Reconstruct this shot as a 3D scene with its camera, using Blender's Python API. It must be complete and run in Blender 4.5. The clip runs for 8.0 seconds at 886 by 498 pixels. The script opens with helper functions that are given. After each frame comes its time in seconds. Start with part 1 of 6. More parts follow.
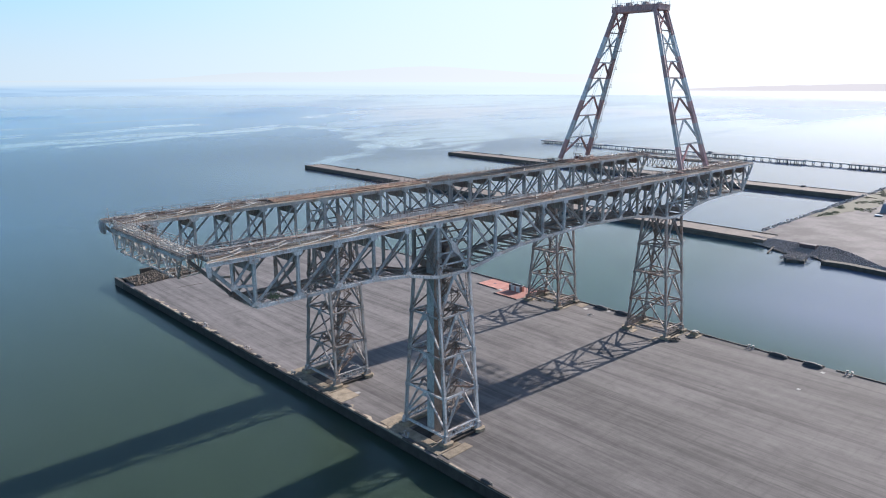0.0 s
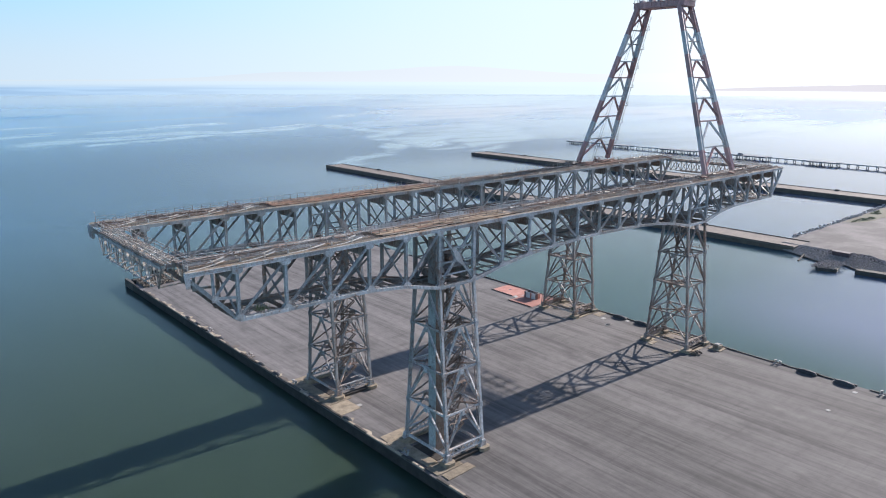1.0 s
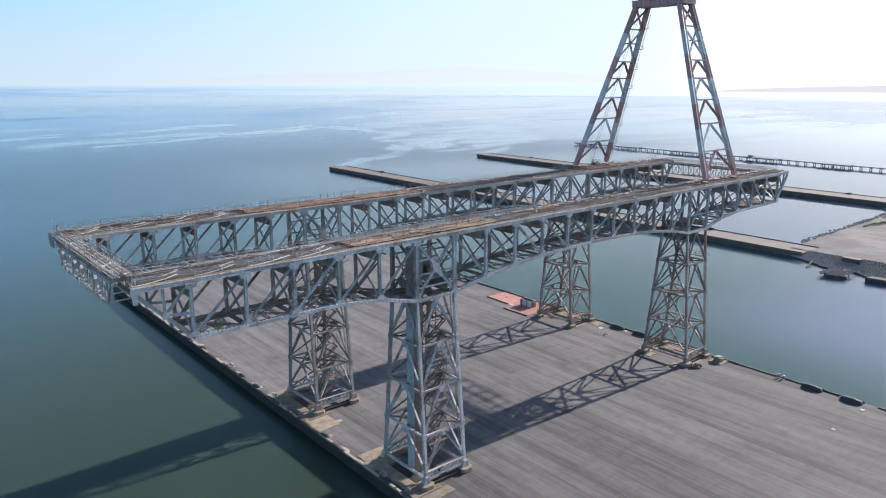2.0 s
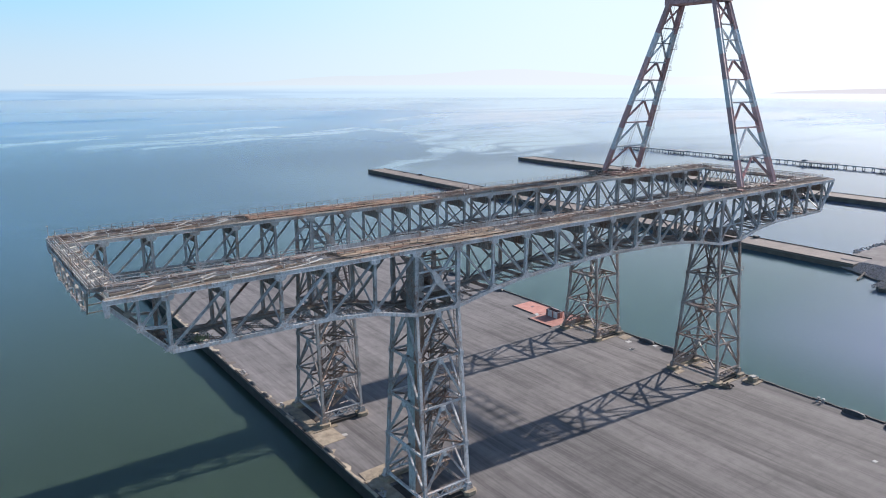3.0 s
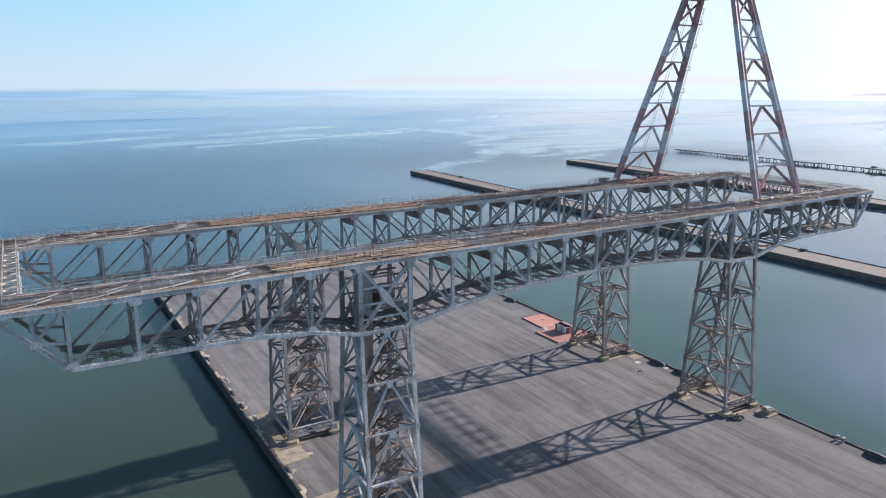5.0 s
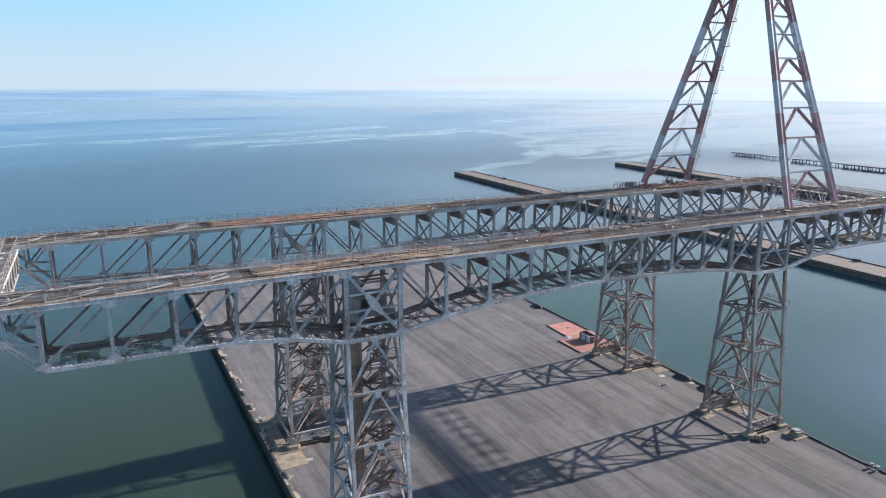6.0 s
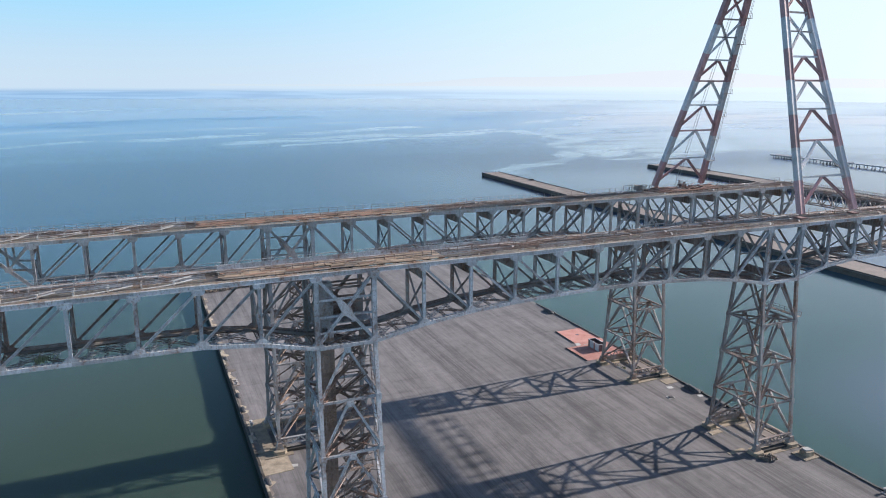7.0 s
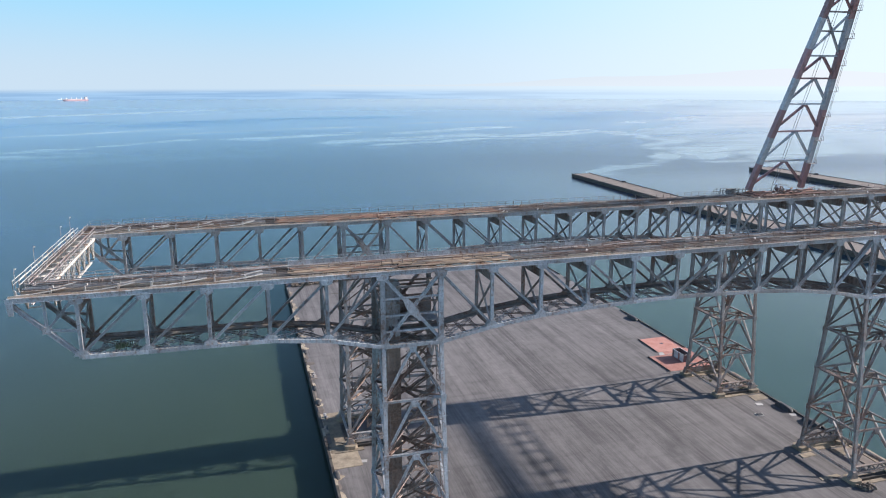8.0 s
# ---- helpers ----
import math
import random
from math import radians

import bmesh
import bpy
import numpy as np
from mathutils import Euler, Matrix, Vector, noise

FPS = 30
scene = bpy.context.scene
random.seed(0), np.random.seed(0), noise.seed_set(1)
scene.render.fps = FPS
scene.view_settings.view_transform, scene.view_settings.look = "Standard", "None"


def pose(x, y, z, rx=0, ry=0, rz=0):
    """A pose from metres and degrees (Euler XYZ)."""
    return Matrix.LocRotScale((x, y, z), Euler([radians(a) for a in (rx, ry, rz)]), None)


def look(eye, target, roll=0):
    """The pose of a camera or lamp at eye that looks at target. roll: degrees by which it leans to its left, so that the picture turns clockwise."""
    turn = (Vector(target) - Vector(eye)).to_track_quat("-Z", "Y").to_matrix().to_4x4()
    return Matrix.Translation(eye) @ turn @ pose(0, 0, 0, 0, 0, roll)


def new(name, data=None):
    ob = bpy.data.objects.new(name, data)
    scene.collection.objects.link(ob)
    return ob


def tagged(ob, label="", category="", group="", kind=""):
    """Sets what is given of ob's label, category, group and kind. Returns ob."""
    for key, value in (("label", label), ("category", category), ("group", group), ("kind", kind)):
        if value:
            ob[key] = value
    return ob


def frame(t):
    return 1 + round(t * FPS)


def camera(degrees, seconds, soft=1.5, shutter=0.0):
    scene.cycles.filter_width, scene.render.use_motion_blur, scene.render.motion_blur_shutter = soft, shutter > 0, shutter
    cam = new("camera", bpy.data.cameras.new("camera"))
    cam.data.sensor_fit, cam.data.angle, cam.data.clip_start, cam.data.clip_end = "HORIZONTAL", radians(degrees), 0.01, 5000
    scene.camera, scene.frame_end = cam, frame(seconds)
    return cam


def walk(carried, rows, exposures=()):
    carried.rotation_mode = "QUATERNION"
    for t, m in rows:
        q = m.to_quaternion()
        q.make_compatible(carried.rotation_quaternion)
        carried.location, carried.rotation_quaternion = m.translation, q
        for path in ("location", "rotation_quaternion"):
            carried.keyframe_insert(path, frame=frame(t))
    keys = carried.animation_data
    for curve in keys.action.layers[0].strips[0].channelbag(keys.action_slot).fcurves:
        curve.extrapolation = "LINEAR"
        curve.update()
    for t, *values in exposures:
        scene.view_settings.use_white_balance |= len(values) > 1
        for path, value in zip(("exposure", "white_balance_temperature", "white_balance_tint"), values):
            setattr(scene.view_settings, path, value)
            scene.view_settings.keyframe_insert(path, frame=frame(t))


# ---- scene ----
cam = camera(64.9, 8.0, soft=1.1)
PATH = [
    (0, (-163.348, -140.451, 85.683), (-162.008, -139.042, 85.215), -0.0),
    (0.5, (-158.128, -138.843, 85.606), (-156.831, -137.395, 85.136), 0.1),
    (1, (-153.127, -137.347, 85.559), (-151.843, -135.887, 85.09), 0.1),
    (1.2, (-151.124, -136.822, 85.548), (-149.845, -135.357, 85.078), 0.0),
    (2.3, (-138.67, -134.998, 85.542), (-137.425, -133.503, 85.078), 0.0),
    (2.5, (-136.268, -134.876, 85.548), (-135.042, -133.366, 85.085), -0.1),
    (3, (-130.263, -134.84, 85.568), (-129.106, -133.275, 85.108), -0.1),
    (3.5, (-124.566, -135.13, 85.592), (-123.432, -133.548, 85.133), -0.1),
    (4, (-118.385, -135.656, 85.612), (-117.251, -134.074, 85.153), -0.1),
    (4.5, (-112.5, -136.312, 85.624), (-111.429, -134.687, 85.166), -0.1),
    (4.7, (-110.15, -136.586, 85.625), (-109.102, -134.945, 85.167), -0.0),
    (5.8, (-96.746, -137.855, 85.574), (-95.843, -136.13, 85.116), -0.0),
    (6, (-94.261, -137.998, 85.552), (-93.383, -136.26, 85.095), 0.1),
    (6.5, (-88.313, -138.195, 85.473), (-87.492, -136.43, 85.016), 0.1),
    (7, (-82.513, -138.158, 85.358), (-81.731, -136.375, 84.901), 0.2),
    (7.5, (-79.063, -137.931, 85.201), (-78.284, -136.146, 84.744), 0.1),
    (7.6, (-78.8, -137.871, 85.164), (-78.044, -136.077, 84.706), -0.0),
    (7.7, (-78.588, -137.809, 85.125), (-77.899, -135.988, 84.669), -0.0),
    (7.8, (-78.456, -137.747, 85.084), (-77.811, -135.909, 84.628), -0.0),
    (7.9, (-78.378, -137.685, 85.041), (-77.778, -135.832, 84.585), -0.0),
    (8, (-78.312, -137.625, 84.996), (-77.773, -135.754, 84.539), 0.0),
]
walk(cam, [(t, look(eye, target, roll)) for t, eye, target, roll in PATH], [(0.0, 0.84, 6320, 14), (8.0, 0.82, 6320, 14)])

# ---- world, sun ----
SUN_EL, SUN_AZ = 22.0, 91.6
SEA_Z = -2.9
world = bpy.data.worlds.new("sky")
scene.world = world
world.use_nodes = True
wn = world.node_tree.nodes
sky = wn.new("ShaderNodeTexSky")
sky.sky_type = "NISHITA"
sky.sun_disc = False
sky.sun_elevation, sky.sun_rotation = radians(SUN_EL), radians(SUN_AZ)
sky.air_density, sky.dust_density, sky.ozone_density = 1.0, 0.4, 3.0
wn["Background"].inputs["Strength"].default_value = 0.1
wl = world.node_tree.links
wl.new(sky.outputs[0], wn["Background"].inputs["Color"])
# the pale haze that lies along the horizon, whiter towards the sun, thinning out into the clear sky above
toward = wn.new("ShaderNodeTexCoord")
axes = wn.new("ShaderNodeSeparateXYZ")
wl.new(toward.outputs["Generated"], axes.inputs[0])


def sky_step(axis, v0, v1):
    r = wn.new("ShaderNodeMapRange")
    r.interpolation_type = "SMOOTHSTEP"
    r.inputs["From Min"].default_value, r.inputs["From Max"].default_value = v0, v1
    wl.new(axes.outputs[axis], r.inputs["Value"])
    return r.outputs[0]


def sky_mix(fac, a, b):
    m = wn.new("ShaderNodeMix")
    m.data_type = "RGBA"
    wl.new(fac, m.inputs[0])
    for s, v in ((m.inputs[6], a), (m.inputs[7], b)):
        if isinstance(v, tuple):
            s.default_value = (*v, 1)
        else:
            wl.new(v, s)
    return m.outputs[2]


air = sky_mix(sky_step("Z", 0.0, 0.15), (0.345, 0.435, 0.495), (0.19, 0.42, 0.56))
far_lanes = wn.new("ShaderNodeTexNoise")
far_lanes.inputs["Scale"].default_value, far_lanes.inputs["Detail"].default_value = 1.0, 3.0
flat = wn.new("ShaderNodeMapping")
flat.inputs["Scale"].default_value = (7, 7, 330)
wl.new(toward.outputs["Generated"], flat.inputs[0])
wl.new(flat.outputs[0], far_lanes.inputs["Vector"])
lane_step = wn.new("ShaderNodeMapRange")
lane_step.interpolation_type = "SMOOTHSTEP"
lane_step.inputs["From Min"].default_value, lane_step.inputs["From Max"].default_value = 0.42, 0.6
wl.new(far_lanes.outputs["Fac"], lane_step.inputs["Value"])
far_sea = sky_mix(lane_step.outputs[0], (0.175, 0.29, 0.425), (0.225, 0.355, 0.49))
air = sky_mix(sky_step("Z", -0.011, -0.003), far_sea, air)
air = sky_mix(sky_step("X", -0.04, 1.0), air, (0.5, 0.584, 0.62))
air = sky_mix(sky_step("X", 0.79, 1.06), air, (0.88, 0.92, 0.95))
haze_light = wn.new("ShaderNodeBackground")
wl.new(air, haze_light.inputs["Color"])
both = wn.new("ShaderNodeMixShader")
wl.new(sky_step("Z", 0.17, 0.44), both.inputs[0])
wl.new(haze_light.outputs[0], both.inputs[1])
wl.new(wn["Background"].outputs[0], both.inputs[2])
wl.new(both.outputs[0], wn["World Output"].inputs["Surface"])
sun = new("sun", bpy.data.lights.new("sun", "SUN"))
sun.data.energy, sun.data.angle, sun.data.color = 5.0, radians(0.55), (1.0, 0.93, 0.84)
a, e = radians(SUN_AZ), radians(SUN_EL)
sun.matrix_world = look((0, 0, 0), (-math.sin(a) * math.cos(e), -math.cos(a) * math.cos(e), -math.sin(e)))


# ---- materials ----
def material(name, rough=0.6, metal=0.0):
    m = bpy.data.materials.new(name)
    m.use_nodes = True
    b = m.node_tree.nodes["Principled BSDF"]
    b.inputs["Roughness"].default_value, b.inputs["Metallic"].default_value = rough, metal
    return m, m.node_tree.nodes, m.node_tree.links, b


def noise_at(n, l, scale, detail=4.0, stretch=(1, 1, 1), coord="Object", rough=0.55):
    """A noise value at a real-world scale (cycles per metre), stretched per axis."""
    c = n.new("ShaderNodeTexCoord")
    mp = n.new("ShaderNodeMapping")
    mp.inputs["Scale"].default_value = stretch
    t = n.new("ShaderNodeTexNoise")
    t.inputs["Scale"].default_value, t.inputs["Detail"].default_value = scale, detail
    t.inputs["Roughness"].default_value = rough
    l.new(c.outputs[coord], mp.inputs[0])
    l.new(mp.outputs[0], t.inputs["Vector"])
    return t.outputs["Fac"]


def world_noise(n, l, scale, detail=4.0, stretch=(1, 1, 1), rough=0.55):
    g = n.new("ShaderNodeNewGeometry")
    mp = n.new("ShaderNodeMapping")
    mp.inputs["Scale"].default_value = stretch
    t = n.new("ShaderNodeTexNoise")
    t.inputs["Scale"].default_value, t.inputs["Detail"].default_value = scale, detail
    t.inputs["Roughness"].default_value = rough
    l.new(g.outputs["Position"], mp.inputs[0])
    l.new(mp.outputs[0], t.inputs["Vector"])
    return t.outputs["Fac"]


def ramp(n, l, fac, *stops):
    r = n.new("ShaderNodeValToRGB")
    while len(r.color_ramp.elements) < len(stops):
        r.color_ramp.elements.new(0.5)
    for el, (p, c) in zip(r.color_ramp.elements, stops):
        el.position = p
        el.color = (*c, 1) if len(c) == 3 else c
    l.new(fac, r.inputs[0])
    return r.outputs[0]


def grey(v):
    return (v, v, v)


def mix(n, l, fac, a, b, how="MIX"):
    m = n.new("ShaderNodeMix")
    m.data_type, m.blend_type = "RGBA", how
    for s, v in ((m.inputs[0], fac), (m.inputs[6], a), (m.inputs[7], b)):
        if isinstance(v, (int, float)):
            s.default_value = v
        elif isinstance(v, tuple):
            s.default_value = (*v, 1)
        else:
            l.new(v, s)
    return m.outputs[2]


def bump(n, l, b, height, strength=0.3, dist=0.05):
    k = n.new("ShaderNodeBump")
    k.inputs["Strength"].default_value, k.inputs["Distance"].default_value = strength, dist
    l.new(height, k.inputs["Height"])
    l.new(k.outputs[0], b.inputs["Normal"])


def per_object(n, l, lo, hi):
    o = n.new("ShaderNodeObjectInfo")
    return ramp(n, l, o.outputs["Random"], (0, grey(lo)), (1, grey(hi)))


def painted_steel(name, paint, rust, lo, hi, rough=0.5):
    """Old paint that has broken through to rust in patches, with grime streaked down it."""
    m, n, l, b = material(name, rough)
    big = world_noise(n, l, 0.22, 5, (1, 1, 0.6))
    small = world_noise(n, l, 1.7, 6)
    both = mix(n, l, 0.45, big, small)
    patch = ramp(n, l, both, (lo, grey(0)), (hi, grey(1)))
    shade = ramp(n, l, small, (0.3, tuple(c * 0.78 for c in paint)), (0.7, tuple(min(1, c * 1.18) for c in paint)))
    rusty = ramp(n, l, world_noise(n, l, 3.1, 5), (0.3, tuple(c * 0.6 for c in rust)), (0.7, tuple(c * 1.5 for c in rust)))
    col = mix(n, l, patch, shade, rusty)
    # fine scabs of rust, and grime that has run down
    scab = ramp(n, l, world_noise(n, l, 4.5, 3, (1, 1, 0.7), 0.7), (0.56, grey(0)), (0.66, grey(0.75)))
    col = mix(n, l, scab, col, tuple(c * 0.75 for c in rust))
    runs = ramp(n, l, world_noise(n, l, 2.2, 4, (0.8, 0.8, 0.2), 0.7), (0.32, grey(0.7)), (0.5, grey(0.98)), (0.7, grey(1.08)))
    col = mix(n, l, 1.0, col, runs, "MULTIPLY")
    col = mix(n, l, 1.0, col, per_object(n, l, 0.78, 1.18), "MULTIPLY")
    l.new(col, b.inputs["Base Color"])
    l.new(ramp(n, l, patch, (0, grey(rough)), (1, grey(0.85))), b.inputs["Roughness"])
    bump(n, l, b, small, 0.25, 0.03)
    return m


STEEL = painted_steel("blue_grey_paint", (0.61, 0.603, 0.61), (0.29, 0.185, 0.14), 0.5, 0.64)
STEEL_WORN = painted_steel("worn_grey_paint", (0.445, 0.41, 0.39), (0.25, 0.155, 0.118), 0.44, 0.6)
STEEL_RUST = painted_steel("rusted_steel", (0.39, 0.335, 0.3), (0.235, 0.15, 0.115), 0.4, 0.56, 0.7)
STEEL_PALE = painted_steel("pale_weathered_steel", (0.6, 0.57, 0.525), (0.33, 0.2, 0.12), 0.5, 0.66)
STEEL_TUBE = painted_steel("dull_grey_tube", (0.57, 0.54, 0.52), (0.3, 0.19, 0.13), 0.48, 0.64)
STEEL_DARK = painted_steel("dark_grimy_steel", (0.42, 0.405, 0.4), (0.26, 0.185, 0.145), 0.48, 0.64)
SHAFT_BLUE = painted_steel("pale_blue_sheet", (0.43, 0.465, 0.465), (0.2, 0.12, 0.08), 0.56, 0.72)
# faded mast paints, paled further with the haze put into their colour
MAST_RED = painted_steel("faded_red_paint", (0.58, 0.325, 0.315), (0.4, 0.27, 0.24), 0.47, 0.68)
MAST_WHITE = painted_steel("chalky_white_paint", (0.73, 0.72, 0.72), (0.47, 0.37, 0.34), 0.5, 0.7)
RUST_BROWN = painted_steel("brown_sheet_rust", (0.36, 0.27, 0.22), (0.22, 0.14, 0.1), 0.42, 0.6, 0.8)
RUST_RED = painted_steel("red_rust", (0.31, 0.17, 0.145), (0.19, 0.105, 0.085), 0.42, 0.6, 0.8)
RAIL_TAN = painted_steel("dusty_tan_steel", (0.5, 0.42, 0.34), (0.36, 0.22, 0.14), 0.47, 0.64, 0.8)


def timber(name, a, b_, scale=1.0):
    m, n, l, b = material(name, 0.85)
    grain = noise_at(n, l, 1.2 * scale, 5, (0.25, 4, 4))
    blot = world_noise(n, l, 0.35, 4)
    col = ramp(n, l, grain, (0.3, a), (0.7, b_))
    col = mix(n, l, 1.0, col, ramp(n, l, blot, (0.3, grey(0.65)), (0.7, grey(1.15))), "MULTIPLY")
    col = mix(n, l, 1.0, col, per_object(n, l, 0.5, 1.3), "MULTIPLY")
    l.new(col, b.inputs["Base Color"])
    bump(n, l, b, grain, 0.3, 0.02)
    return m


PLANK_OCHRE = timber("ochre_planks", (0.25, 0.165, 0.105), (0.48, 0.355, 0.245))
PLANK_RED = timber("rust_stained_planks", (0.2, 0.1, 0.065), (0.42, 0.23, 0.15))
PLANK_GREY = timber("weathered_boards", (0.17, 0.14, 0.115), (0.33, 0.28, 0.235))
PLANK_DARK = timber("tarred_timber", (0.048, 0.039, 0.034), (0.105, 0.084, 0.07))


def asphalt(name, dark, light, streak=True):
    m, n, l, b = material(name, 0.9)
    lanes = world_noise(n, l, 0.3, 6, (1, 0.028, 1), 0.66)
    fine = world_noise(n, l, 2.0, 5, (1, 0.03, 1), 0.72)
    blot = world_noise(n, l, 0.04, 6)
    grit = world_noise(n, l, 6.0, 3)
    lots = world_noise(n, l, 0.11, 4, (1, 0.05, 1), 0.6)
    f = mix(n, l, 0.3, mix(n, l, 0.4, lanes, fine), lots) if streak else blot
    col = ramp(n, l, f, (0.43, dark), (0.5, tuple(p * 0.45 + q * 0.55 for p, q in zip(dark, light))), (0.58, light))
    col = mix(n, l, 1.0, col, ramp(n, l, blot, (0.3, grey(0.82)), (0.65, grey(1.14))), "MULTIPLY")
    # cracks and patch seams across the lanes
    seam = world_noise(n, l, 0.55, 4, (0.07, 1, 1), 0.6)
    col = mix(n, l, 1.0, col, ramp(n, l, seam, (0.3, grey(0.84)), (0.42, grey(1.0)), (0.62, grey(1.05))), "MULTIPLY")
    worn = world_noise(n, l, 0.16, 5, (1, 0.3, 1))
    col = mix(n, l, ramp(n, l, worn, (0.57, grey(0)), (0.75, grey(0.5))), col, tuple(c * 1.18 for c in light))
    mottle = world_noise(n, l, 0.45, 6, (1, 0.7, 1), 0.7)
    col = mix(n, l, 1.0, col, ramp(n, l, mottle, (0.32, grey(0.82)), (0.5, grey(1.0)), (0.68, grey(1.08))), "MULTIPLY")
    stain = world_noise(n, l, 0.085, 6, (1, 0.45, 1), 0.65)
    col = mix(n, l, ramp(n, l, stain, (0.55, grey(0)), (0.7, grey(0.7))), col, (0.07, 0.064, 0.063))
    col = mix(n, l, 1.0, col, ramp(n, l, grit, (0.3, grey(0.9)), (0.7, grey(1.1))), "MULTIPLY")
    # brightness gradient put into the colour: darker to the south, lighter to the north
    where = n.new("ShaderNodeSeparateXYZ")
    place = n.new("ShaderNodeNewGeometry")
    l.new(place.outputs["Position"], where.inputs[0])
    tone_by_y = n.new("ShaderNodeMapRange")
    tone_by_y.interpolation_type = "SMOOTHSTEP"
    tone_by_y.inputs["From Min"].default_value, tone_by_y.inputs["From Max"].default_value = -90, 70
    tone_by_y.inputs["To Min"].default_value, tone_by_y.inputs["To Max"].default_value = 0.83, 1.19
    l.new(where.outputs["Y"], tone_by_y.inputs["Value"])
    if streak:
        col = mix(n, l, 1.0, col, tone_by_y.outputs[0], "MULTIPLY")
    l.new(col, b.inputs["Base Color"])
    bump(n, l, b, grit, 0.25, 0.02)
    return m


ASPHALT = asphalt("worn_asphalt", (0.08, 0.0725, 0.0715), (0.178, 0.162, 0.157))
ASPHALT_LAND = asphalt("dusty_yard", (0.098, 0.087, 0.088), (0.155, 0.137, 0.138), False)


def mineral(name, a, b_, scale=0.6, rough=0.9):
    m, n, l, b = material(name, rough)
    f = mix(n, l, 0.4, world_noise(n, l, scale, 6), world_noise(n, l, scale * 7, 4))
    col = ramp(n, l, f, (0.32, a), (0.68, b_))
    col = mix(n, l, 1.0, col, per_object(n, l, 0.8, 1.15), "MULTIPLY")
    l.new(col, b.inputs["Base Color"])
    bump(n, l, b, f, 0.4, 0.06)
    return m


CONCRETE = mineral("tan_concrete", (0.165, 0.13, 0.092), (0.4, 0.325, 0.238), 0.55)
EDGE_TAN = mineral("bleached_broken_concrete", (0.24, 0.19, 0.135), (0.56, 0.47, 0.36), 0.8)
CONCRETE_DARK = mineral("stained_wharf_face", (0.05, 0.045, 0.04), (0.13, 0.115, 0.1), 0.5)
QUAY_BLACK = mineral("near_black_quay", (0.022, 0.02, 0.019), (0.06, 0.054, 0.05), 0.5)
# distance haze put into the pier wall and trestle colours, which pales them
PIER_WALL = mineral("weathered_pier_wall", (0.105, 0.08, 0.062), (0.22, 0.18, 0.145), 0.3)
TRESTLE_GREY = mineral("hazed_trestle", (0.33, 0.335, 0.35), (0.52, 0.525, 0.54), 0.3)
PIER_TOP = mineral("sandy_pier_deck", (0.135, 0.11, 0.094), (0.245, 0.203, 0.175), 0.12)
ROCK = mineral("riprap_rock", (0.17, 0.148, 0.132), (0.45, 0.4, 0.365), 0.9)
# the trestle's platform boards, also paled for haze
SLATE = mineral("slate_grey_boards", (0.15, 0.16, 0.18), (0.25, 0.262, 0.29), 0.3)
RIPRAP = mineral("brown_riprap", (0.25, 0.225, 0.22), (0.44, 0.4, 0.39), 0.9)
RUBBER = mineral("black_rubber", (0.03, 0.03, 0.032), (0.085, 0.08, 0.082), 0.8, 0.7)
RED_PAD = mineral("faded_red_paving", (0.4, 0.15, 0.11), (0.56, 0.29, 0.24), 0.35)
PALE_PAD = mineral("pale_concrete", (0.33, 0.31, 0.29), (0.52, 0.5, 0.47), 0.5)
CRATE_WHITE = mineral("dirty_white_sheet", (0.45, 0.45, 0.45), (0.7, 0.7, 0.7), 0.8, 0.5)
CRATE_DARK = mineral("dark_sheet", (0.06, 0.04, 0.05), (0.13, 0.09, 0.1), 0.8, 0.5)
GREEN = mineral("dry_grass", (0.08, 0.08, 0.048), (0.165, 0.15, 0.1), 0.3)
SHRUB = mineral("dark_shrub", (0.085, 0.095, 0.05), (0.2, 0.2, 0.12), 0.8)
WEED = mineral("pale_weed", (0.12, 0.14, 0.06), (0.4, 0.4, 0.24), 2.0)
# ship colours hold the haze before it: a pinkish hull, a dimmed white
HULL_RED = mineral("hull_red", (0.5, 0.33, 0.33), (0.56, 0.38, 0.38), 0.05)
SHIP_WHITE = mineral("ship_white", (0.56, 0.57, 0.58), (0.64, 0.65, 0.66), 0.05)
ROOF_BLUE = mineral("blue_grey_roof", (0.2, 0.22, 0.26), (0.3, 0.33, 0.38), 0.3, 0.5)


